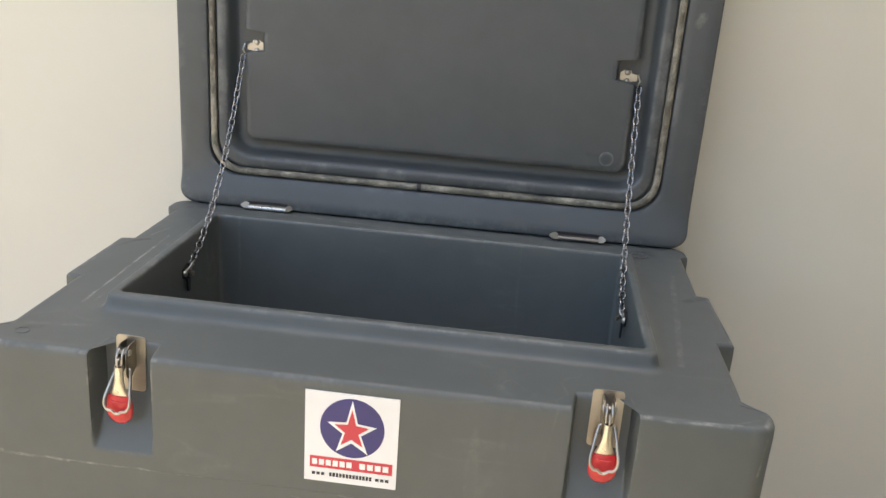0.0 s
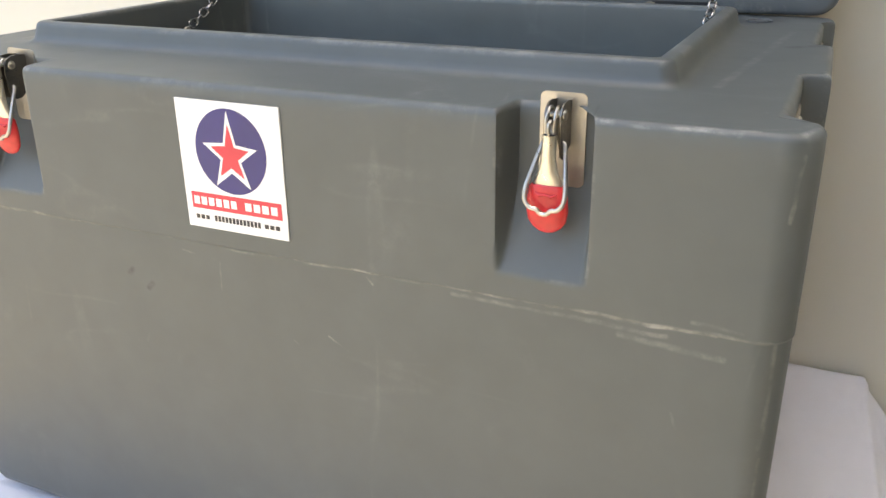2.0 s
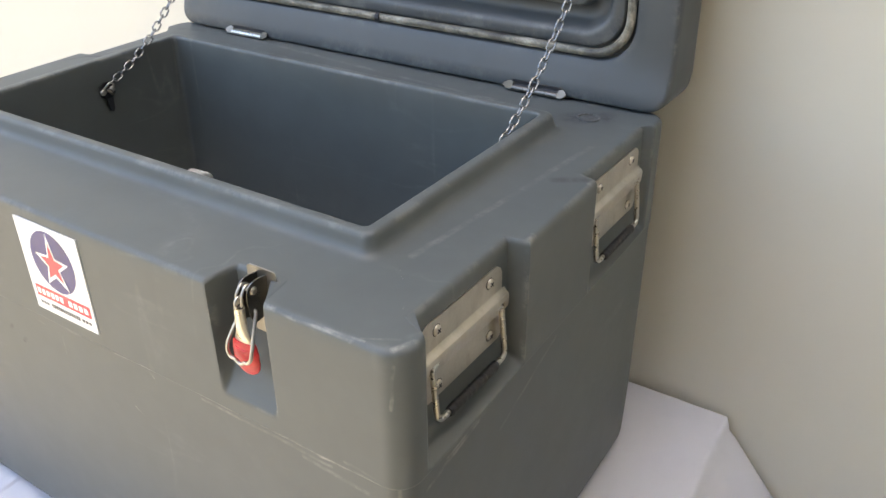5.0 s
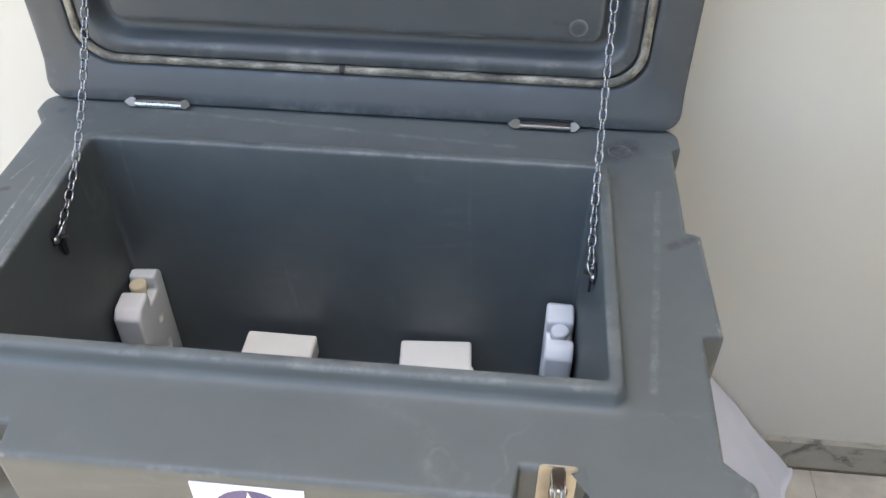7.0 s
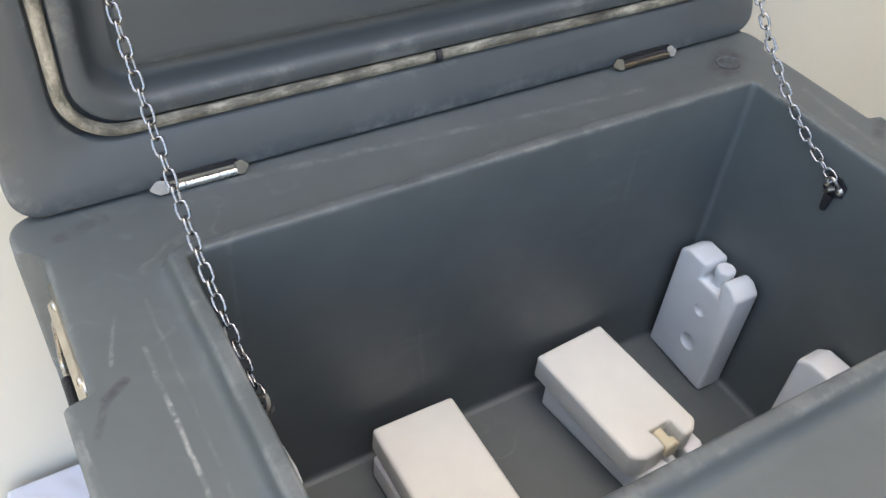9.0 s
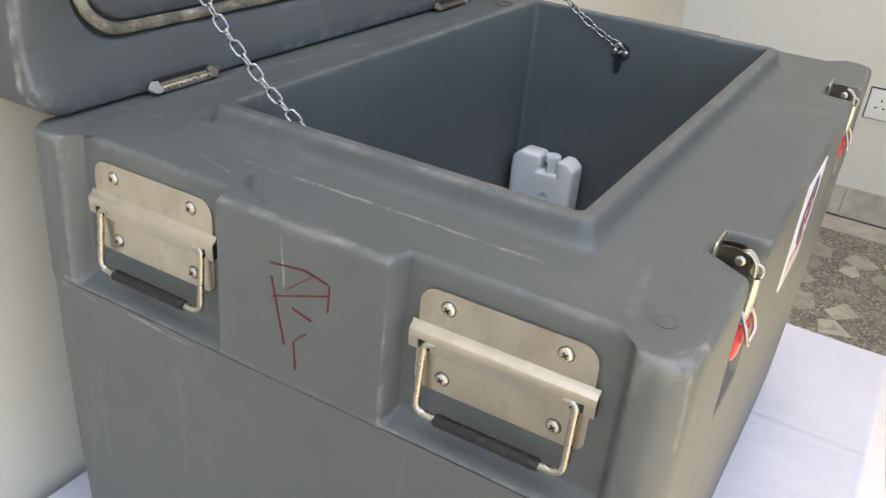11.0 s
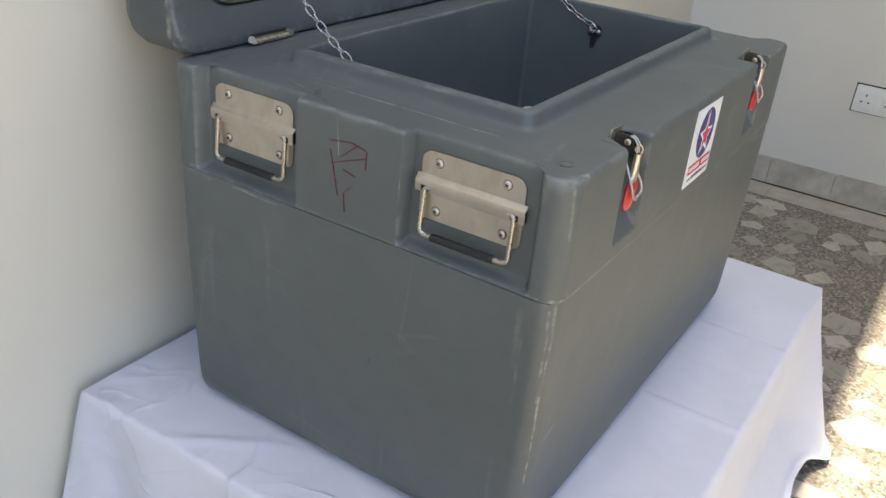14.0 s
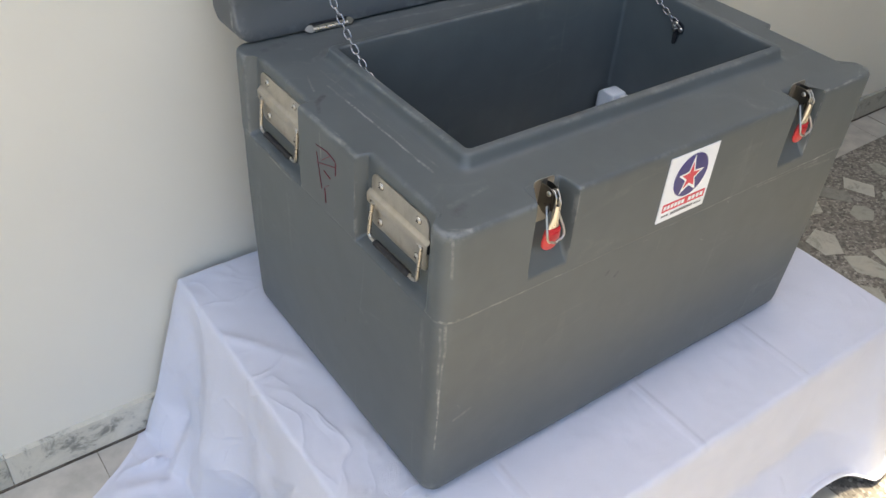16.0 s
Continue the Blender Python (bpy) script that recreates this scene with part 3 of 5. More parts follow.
def tube(bm, pts, radius, n=10, closed=False, caps=True, flat=1.0, up=(0, 0, 1)):
    """A round rod along the points; flat squeezes it along its second axis."""
    pts = [Vector(p) for p in pts]
    rings, count = [], len(pts)
    prev = None
    for i, p in enumerate(pts):
        a = pts[i - 1] if (i or closed) else pts[0]
        c = pts[(i + 1) % count] if (i < count - 1 or closed) else pts[-1]
        d = (c - a).normalized()
        if prev is None:
            s = d.cross(Vector(up))
            if s.length < 1e-4:
                s = d.cross(Vector((1, 0, 0)))
        else:
            s = prev - d * prev.dot(d)
        s.normalize()
        prev = s
        u = s.cross(d).normalized()
        r = radius[i] if isinstance(radius, (list, tuple)) else radius
        rings.append([bm.verts.new(p + s * (math.cos(k * math.tau / n) * r) + u * (math.sin(k * math.tau / n) * r * flat)) for k in range(n)])
    for i in range(count if closed else count - 1):
        a, c = rings[i], rings[(i + 1) % count]
        for k in range(n):
            bm.faces.new((a[k], a[(k + 1) % n], c[(k + 1) % n], c[k]))
    if caps and not closed:
        bm.faces.new(rings[0][::-1])
        bm.faces.new(rings[-1])


def bend(pts, r, seg=5):
    """The polyline with its inner corners rounded."""
    pts = [Vector(p) for p in pts]
    out = [pts[0]]
    for a, p, c in zip(pts, pts[1:], pts[2:]):
        d1, d2 = (a - p), (c - p)
        k = min(r, d1.length * 0.49, d2.length * 0.49)
        s, e = p + d1.normalized() * k, p + d2.normalized() * k
        for i in range(seg + 1):
            t = i / seg
            out.append(s * (1 - t) ** 2 + p * (2 * t * (1 - t)) + e * t ** 2)
    return out + [pts[-1]]


def prism(bm, outline, along, depth):
    """A flat outline (3D points) drawn out along a direction."""
    d = Vector(along) * depth
    a = [bm.verts.new(Vector(p)) for p in outline]
    c = [bm.verts.new(Vector(p) + d) for p in outline]
    bm.faces.new(a[::-1])
    bm.faces.new(c)
    n = len(a)
    for i in range(n):
        bm.faces.new((a[i], a[(i + 1) % n], c[(i + 1) % n], c[i]))


def disc(centre, axis_u, axis_v, ru, rv, n=24):
    c, u, v = Vector(centre), Vector(axis_u), Vector(axis_v)
    return [c + u * (math.cos(i * math.tau / n) * ru) + v * (math.sin(i * math.tau / n) * rv) for i in range(n)]


def dome(bm, centre, normal, radius, height, n=14):
    c, w = Vector(centre), Vector(normal).normalized()
    u = w.cross(Vector((0, 0, 1)))
    if u.length < 0.1:
        u = w.cross(Vector((0, 1, 0)))
    u.normalize()
    v = w.cross(u)
    rings = []
    for k, h in ((1.0, 0.0), (0.98, 0.35), (0.8, 0.75), (0.45, 0.97)):
        rings.append([bm.verts.new(p + w * (h * height)) for p in disc(c, u, v, radius * k, radius * k, n)])
    for a, b in zip(rings, rings[1:]):
        for i in range(n):
            bm.faces.new((a[i], a[(i + 1) % n], b[(i + 1) % n], b[i]))
    bm.faces.new(rings[-1])


def smooth01(a, b, v):
    t = min(1.0, max(0.0, (v - a) / (b - a)))
    return t * t * (3 - 2 * t)


def side_steps(base, edges, span):
    """Fractions 0..1 along a side: even steps, and finer ones round the given edges."""
    lo, hi = span
    vals = {round(i / base, 5) for i in range(base + 1)}
    for e in edges:
        for d in (-0.009, -0.006, -0.004, -0.0025, -0.001, 0.001, 0.0025, 0.004, 0.006, 0.009):
            f = (e + d - lo) / (hi - lo)
            if 0 < f < 1:
                vals.add(round(f, 5))
    return sorted(vals)


def ring_points(x0, x1, v0, v1, r, fx, fv, arc=8):
    """A rounded rectangle as (a, b, side) points; the same counts for every ring made with the same steps."""
    out = []
    for f in fx:
        out.append((x0 + r + (x1 - x0 - 2 * r) * f, v0, "front"))
    for i in range(1, arc):
        t = math.pi / 2 * i / arc
        out.append((x1 - r + r * math.sin(t), v0 + r - r * math.cos(t), "arc"))
    for f in fv:
        out.append((x1, v0 + r + (v1 - v0 - 2 * r) * f, "right"))
    for i in range(1, arc):
        t = math.pi / 2 * i / arc
        out.append((x1 - r + r * math.cos(t), v1 - r + r * math.sin(t), "arc"))
    for f in reversed(fx):
        out.append((x0 + r + (x1 - x0 - 2 * r) * f, v1, "back"))
    for i in range(1, arc):
        t = math.pi / 2 * i / arc
        out.append((x0 + r - r * math.sin(t), v1 - r + r * math.cos(t), "arc"))
    for f in reversed(fv):
        out.append((x0, v0 + r + (v1 - v0 - 2 * r) * f, "left"))
    for i in range(1, arc):
        t = math.pi / 2 * i / arc
        out.append((x0 + r - r * math.cos(t), v0 + r - r * math.sin(t), "arc"))
    return out


def skin(bm, rings, start=True, end=True):
    made = [[bm.verts.new(p) for p in ring] for ring in rings]
    n = len(made[0])
    for a, b in zip(made, made[1:]):
        for i in range(n):
            bm.faces.new((a[i], a[(i + 1) % n], b[(i + 1) % n], b[i]))
    if start:
        bm.faces.new(made[0][::-1])
    if end:
        bm.faces.new(made[-1])


# ---- structure ----
def slab(name, dims, mat, label, kind="structure", category="wall"):
    bm = bmesh.new()
    box(bm, *dims)
    return tagged(part(name, bm, mat, None, "", False), label, category, "", kind)


TOP, LOW = 5.29, 1.9
slab("wall_back", (-9.2, RIGHT + 0.2, BACK, BACK + 0.2, FLOOR - 0.1, TOP), M_WALL, "plain cream painted courtyard wall behind the table")
slab("wall_right", (RIGHT, RIGHT + 0.2, -9.0, BACK, FLOOR - 0.1, TOP), M_WALL_R, "pale cream painted side wall with a socket")
slab("wall_left", (-9.2, -9.0, -9.0, BACK, FLOOR - 0.1, LOW), M_WALL, "plain cream painted wall closing the courtyard")
slab("wall_front", (-9.2, RIGHT + 0.2, -9.2, -9.0, FLOOR - 0.1, LOW), M_WALL, "plain cream painted wall facing the table")
# unseen wall, added to block light from the front right
slab("shade_wall_front_right", (0.60, RIGHT, -1.30, -1.10, FLOOR - 0.1, TOP), M_WALL_D, "unseen brown wall added to dim light from the front right")
# unseen slab, added to cut sky and sun on the right side
slab("ceiling", (0.55, RIGHT, -3.2, -0.35, 1.95, 2.10), M_WALL_D, "unseen brown roof slab added to shade the right of the yard", category="ceiling")
floor = slab("floor", (-9.2, RIGHT + 0.2, -9.2, BACK + 0.2, FLOOR - 0.1, FLOOR - 0.0012), M_TERRAZZO, "terrazzo courtyard floor of marble pieces set in brown chips", category="floor")

# ---- table and cloth ----
TX0, TX1, TY0, TY1 = -0.492, 0.585, -0.142, 0.638
table = thing("low_table", (0.04, 0.25, FLOOR), "low wooden table hidden under a white cloth", "table")
bm = bmesh.new()
box(bm, TX0 + 0.02, 0.475, TY0 + 0.012, TY1 - 0.01, -0.045, -0.008, 0.004)
part("tabletop", bm, M_WOOD, table)
for lx in (TX0 + 0.05, 0.44):
    for ly in (TY0 + 0.04, TY1 - 0.05):
        bm = bmesh.new()
        box(bm, lx - 0.025, lx + 0.025, ly - 0.025, ly + 0.025, FLOOR, -0.045, 0.003)
        part("leg", bm, M_WOOD, table)


def build_cloth():
    corners = [Vector((TX0, TY0, 0)), Vector((TX1, TY0, 0)), Vector((0.490, TY1 + 0.008, 0)), Vector((TX0, TY1, 0))]
    per = []
    for i, a in enumerate(corners):
        b = corners[(i + 1) % 4]
        d = (b - a).normalized()
        out = Vector((d.y, -d.x, 0))
        steps = max(2, int((b - a).length / 0.0075))
        for k in range(steps):
            t = k / steps
            per.append((a.lerp(b, t), out, i, t, (b - a).length))
    def right_edge(y):
        """The right edge of the cloth's top: it steps inwards behind the front third."""
        return 0.584 - 0.077 * smooth01(0.07, 0.31, y) - 0.017 * smooth01(0.30, 0.66, y)

    per = [(Vector((right_edge(p[0].y), p[0].y, 0)),) + p[1:] if p[2] == 1 else p for p in per]
    n = len(per)
    norms = []
    for i in range(n):
        s = Vector()
        for k in range(-6, 7):
            o = per[(i + k) % n]
            if (o[2] == 2) == (per[i][2] == 2):
                s += o[1]
        norms.append(s.normalized())
    centre = Vector((0.03, 0.25, 0))

    def flare(side, t):
        if side == 0:      # front: nearly straight, kicked out at its ends
            return 0.028 + 0.031 * smooth01(0.2, 0.6, t) + 0.034 * smooth01(0.86, 1.0, t) + 0.05 * smooth01(0.12, 0.0, t)
        if side == 1:
            return 0.070 + 0.055 * smooth01(0.06, 0.0, t) + 0.10 * smooth01(0.07, 0.15, t) * smooth01(0.36, 0.24, t) + 0.060 * smooth01(0.1, 0.3, t) + 0.11 * smooth01(0.35, 0.95, t)
        if side == 2:
            return 0.0
        return 0.018 + 0.085 * smooth01(0.42, 0.16, t) + 0.025 * smooth01(0.8, 1.0, t)

    fl = [flare(p[2], p[3]) for p in per]
    def near_mean(i):
        some = [fl[(i + k) % n] for k in range(-9, 10) if (per[(i + k) % n][2] == 2) == (per[i][2] == 2)]
        return sum(some) / len(some)

    fl = [near_mean(i) for i in range(n)]
    wob = []
    for i, (p, o, side, t, ln) in enumerate(per):
        s = t * ln
        a = {0: 0.004, 1: 0.018, 2: 0.0, 3: 0.014}[side] + (0.008 * smooth01(0.85, 0.98, t) if side == 0 else 0)
        w = math.sin(s * 26 + side) * 0.6 + math.sin(s * 57 + 2 * side) * 0.35 + noise.noise(Vector((s * 9, side * 7.0, 0))) * 0.8
        wob.append(a * w)
    bm = bmesh.new()
    rings = []
    TOPS = [0.05, 0.2, 0.35, 0.5, 0.58] + [0.64 + 0.014 * k for k in range(26)] + [0.998]
    for k in TOPS:
        ring = []
        for p, *_ in per:
            q = centre.lerp(p, k)
            w = noise.noise(Vector((q.x * 9, q.y * 9, 3))) * 0.0012 + noise.noise(Vector((q.x * 24, q.y * 15, 8))) * 0.0008
            ridge = (1 - min(1, abs(noise.noise(Vector((q.x * 12 + q.y * 6.5, (q.y * 7 - q.x * 5) * 0.4, 1.5)))) * 5)) * smooth01(0.05, 0.3, noise.noise(Vector((q.x * 7, q.y * 6, 9))) + 0.12)
            clear = smooth01(-0.388, -0.41, q.x) + smooth01(0.388, 0.41, q.x) + smooth01(0.012, -0.02, q.y)
            ring.append(Vector((q.x, q.y, -0.0022 + w * smooth01(0.6, 0.9, k) + 0.0055 * ridge * min(1, clear) * (1.0 if q.x < -0.2 else 0.14))))
        rings.append(ring)
    for o, z in ((0.002, -0.004), (0.005, -0.009), (0.007, -0.018)):
        rings.append([p[0] + norms[i] * (o if p[2] != 2 else o * 0.5) + Vector((0, 0, z)) for i, p in enumerate(per)])
    N = 26
    for j in range(1, N + 1):
        f = j / N
        ring = []
        for i, p in enumerate(per):
            near = smooth01(0.82, 0.97, p[3]) if p[2] == 0 else 1 - 0.75 * smooth01(0.0, 0.1, p[3]) * smooth01(0.3, 0.2, p[3])
            kick = 0.10 * f + 0.90 * max(0.0, (f - 0.74) / 0.26) ** 1.05     # the lower band of the front stands out
            e = 0.007 + fl[i] * (near * f + (1 - near) * kick) + wob[i] * f ** 0.8
            q = p[0] + norms[i] * max(0.003, e)
            crump = noise.noise(Vector((q.x * 14, q.y * 14, f * 5))) * 0.012 * smooth01(0.25, 0.9, f) if p[2] in (1, 3) else noise.noise(Vector((q.x * 6, q.y * 9, f * 4))) * 0.004 * f
            if p[2] == 3 or (p[2] == 0 and p[3] < 0.12):      # slack folds that run down and slant to the floor
                s = p[0].x - p[0].y
                for y0, y1, wd, am in ((0.625, 0.515, 0.035, 0.016), (0.50, 0.40, 0.075, 0.022), (0.36, 0.215, 0.055, 0.018), (0.20, 0.09, 0.08, 0.016), (0.0, 0.03, 0.06, 0.012)):
                    crump += am * f ** 0.7 * max(0.0, 1 - abs(p[0].y - (y0 + (y1 - y0) * f)) / wd)
                a1 = 1 - min(1, abs(noise.noise(Vector((s * 5 + f * 1.7, f * 1.1, 21)))) * 6)
                a2 = 1 - min(1, abs(noise.noise(Vector((s * 9 - f * 2.6, f * 2.4, 33)))) * 5)
                crump += (0.010 * a1 * smooth01(0.02, 0.35, f) + 0.007 * a2 * smooth01(0.2, 0.7, f)) * (smooth01(0.03, 0.16, p[3]) if p[2] == 3 else 1)
            if p[2] == 1:
                for y0, y1, wd, am in ((0.61, 0.50, 0.045, 0.022), (0.47, 0.36, 0.060, 0.018), (0.30, 0.24, 0.070, 0.016), (0.10, 0.13, 0.060, 0.014)):
                    crump += am * f ** 0.7 * max(0.0, 1 - abs(p[0].y - (y0 + (y1 - y0) * f)) / wd)
            q = q + norms[i] * crump
            lift = 0.050 * smooth01(0.25, 0.6, p[3]) * smooth01(1.0, 0.84, p[3]) * f if p[2] == 0 else 0.0
            z = -0.018 + f * (FLOOR + 0.004 + 0.018) + lift
            ring.append(Vector((q.x, min(q.y, BACK - 0.0145 + 0.0125 * smooth01(-0.27, -0.2, z)), z)))
        rings.append(ring)
    M = 9
    for k in range(1, M + 1):   # the hem that lies on the floor in sharp little folds
        f = k / M
        ring = []
        for i, p in enumerate(per):
            base = rings[len(TOPS) + 3 + N - 1][i]
            t = p[3]
            reach = (0.012, 0.085 - 0.075 * smooth01(0.28, 0.06, t) - 0.075 * smooth01(0.62, 0.82, t), 0.0, 0.015 + 0.15 * smooth01(0.0, 0.16, t) - 0.05 * smooth01(0.5, 1.0, t))[p[2]]
            reach *= 1 + 0.35 * noise.noise(Vector((p[0].x * 6, p[0].y * 6, 4))) * (1 if t > 0.2 or p[2] != 3 else 0)
            flap = smooth01(0.004, 0.03, t) * smooth01(0.13, 0.07, t) if p[2] == 1 else 0.0     # a loose corner laid out behind the front
            q = base + norms[i] * (f * reach) + Vector((0.20, -0.035, 0)) * (f * flap)
            fold = 1 - min(1, abs(noise.noise(Vector((q.x * 8 + q.y * 5, q.y * 13, 2)))) * 4.5)
            small = 1 - min(1, abs(noise.noise(Vector((q.x * 15, q.y * 21 - q.x * 9, 6)))) * 3)
            puff = 0.035 * flap * math.sin(math.pi * min(1.0, f * 1.1)) + (0.050 * fold ** 1.4 + 0.026 * small ** 1.3) * (0.0, 1.0, 0.0, 0.25 + 0.6 * smooth01(0.25, 0.6, t))[p[2]] * smooth01(1.02, 0.55, f) * smooth01(0.02, 0.1, reach)
            low = FLOOR + 0.003 + puff
            ring.append(Vector((q.x, min(q.y, BACK - 0.0145), base.z if p[2] == 0 else max(low, base.z * (1 - f) ** 2 + low * (1 - (1 - f) ** 2)))))
        rings.append(ring)
    skin(bm, rings, start=True, end=False)
    ob = part("tablecloth", bm, M_CLOTH, None, "", True, 80)
    return tagged(ob, "white cotton cloth draped over a low table with creased folds", "tablecloth")


build_cloth()

# ---- the cooler: body ----
COOLER = thing("cooler_box", (0, 0.265, 0), "dark grey plastic cooler box with open lid on a covered table", "cooler box")
HX, D, DECK = 0.398, 0.530, 0.475
LATCH_POCKETS, LATCH_D = ((-0.2385, 0.0305), (0.2445, 0.0295)), 0.031
LATCH_X = (-0.2390, 0.2475)
HANDLE_Y, HANDLE_W, HANDLE_D = (0.1135, 0.409), 0.0755, 0.0175


def recess(x, y, side, z):
    """How far the outside is pressed in: two latch pockets in front, two handle pockets on each side."""
    if side == "front":
        k = max(smooth01(w + 0.0028, w - 0.0022, abs(x - c)) for c, w in LATCH_POCKETS)
        return LATCH_D * k * (1 - (1 - min(1, max(0, (z - 0.364) / 0.066))) ** 1.5)
    if side in ("left", "right"):
        k = max(smooth01(HANDLE_W + 0.0025, HANDLE_W - 0.0025, abs(y - c)) for c in HANDLE_Y)
        k = max(k, smooth01(HANDLE_W + 0.0075, HANDLE_W - 0.0035, abs(y - 0.5 * (HANDLE_Y[0] + HANDLE_Y[1])) - 0.5 * (HANDLE_Y[1] - HANDLE_Y[0])) if y < HANDLE_Y[0] or y > HANDLE_Y[1] else 0)
        return (HANDLE_D + (flare_out(y) if side == "right" else 0)) * k * smooth01(0.345, 0.356, z)
    return 0.0


def build_body():
    r = 0.022
    fx = side_steps(40, [c + e * w for c, w in LATCH_POCKETS for e in (-1, 1)], (-HX + r, HX - r))
    fv = side_steps(30, [c + e * HANDLE_W for c in HANDLE_Y for e in (-1, 1)], (r, D - r))

    def outer(z, inset):
        low = 0.0
        if z < 0.345:
            low = 0.0009 + 0.0070 * ((0.345 - z) / 0.345) ** 2
        nominal = ring_points(-HX, HX, 0, D, r, fx, fv)
        actual = ring_points(-HX + low + inset, HX - low - inset, low + inset, D - low - inset, max(0.006, r - 0.4 * inset), fx, fv)
        pts = []
        for (nx, ny, side), (x, y, _) in zip(nominal, actual):
            k = recess(nx, ny, side, z)
            if 0.3450 < z < 0.3461:     # the mould's parting line: a groove at the left end, almost filled elsewhere
                groove = 0.0032 if nx < -HX + 0.005 else 0.0005
                x, y = x * (1 - groove / HX), D / 2 + (y - D / 2) * (1 - groove / (D / 2))
            if side == "front":
                y += k
            elif side == "right":
                x -= k
            elif side == "left":
                x += k
            x += flare_out(y) * smooth01(0.33, 0.37, x)
            wav = 0.0012 * noise.noise(Vector((x * 5, y * 5, z * 5)))
            pts.append(Vector((x + (wav if abs(x) > 0.3 else 0), y + wav, z)))
        return pts

    rings = [outer(0.0, 0.030), outer(0.001, 0.020), outer(0.004, 0.011), outer(0.010, 0.004), outer(0.018, 0.001)]
    zs = [0.03, 0.06, 0.1, 0.15, 0.2, 0.25, 0.3, 0.325, 0.338, 0.3430, 0.3442, 0.3448, 0.3453, 0.3459, 0.3464, 0.3470, 0.3485, 0.351, 0.354, 0.357, 0.360, 0.364, 0.366,
          0.372, 0.38, 0.388, 0.396, 0.404, 0.409, 0.413, 0.42, 0.43, 0.44, 0.45, 0.458, 0.463]
    rings += [outer(z, 0.0) for z in zs]
    for z, i in ((0.4702, 0.0003), (0.4724, 0.0011), (0.4740, 0.0025), (0.4748, 0.0042), (DECK, 0.0066)):
        rings.append(outer(z, i))

    def rim(e, z):
        return [Vector((x, y, z)) for x, y, _ in ring_points(-0.289 - e, 0.289 + e, 0.1125 - e, 0.4135 + e, 0.006 + max(0, e) * 0.4, fx, fv)]

    first, last = rings[-1], rim(0.036, DECK)
    for k in (0.06, 0.14, 0.25, 0.4, 0.55, 0.7, 0.85):
        rings.append([a.lerp(b, k) + Vector((0, 0, 0.0008 * noise.noise(a.lerp(b, k) * 7))) for a, b in zip(first, last)])
    for e, z in ((0.0285, 0.4752), (0.0225, 0.4756), (0.0185, 0.4768), (0.0160, 0.4794), (0.0146, 0.4840), (0.0134, 0.4890), (0.0124, 0.4920), (0.0108, 0.4937), (0.0088, 0.4943),
                 (0.0030, 0.4943), (0.0012, 0.4939), (0.0002, 0.4925), (-0.0003, 0.4895), (-0.0007, 0.470), (-0.001, 0.42), (-0.002, 0.34), (-0.003, 0.26), (-0.004, 0.19),
                 (-0.0045, 0.146), (-0.0055, 0.1405), (-0.0080, 0.1380), (-0.012, 0.137)):
        rings.append(rim(e, z))
    bm = bmesh.new()
    skin(bm, rings)
    return part("body", bm, M_BODY, COOLER, "dark grey rotomoulded body with rubbed edges", True, 60)


BODY = build_body()
for mx, my, mr, mt in ((0.318, 0.474, 0.0125, 0.0011), (-0.356, 0.030, 0.0075, 0.00022)):
    bm = bmesh.new()
    tube(bm, disc((mx, my, DECK + 0.0002), (1, 0, 0), (0, 1, 0), mr, mr * 0.9, 28), mt, 6, closed=True)
    part("moulding_mark", bm, M_BODY, BODY)


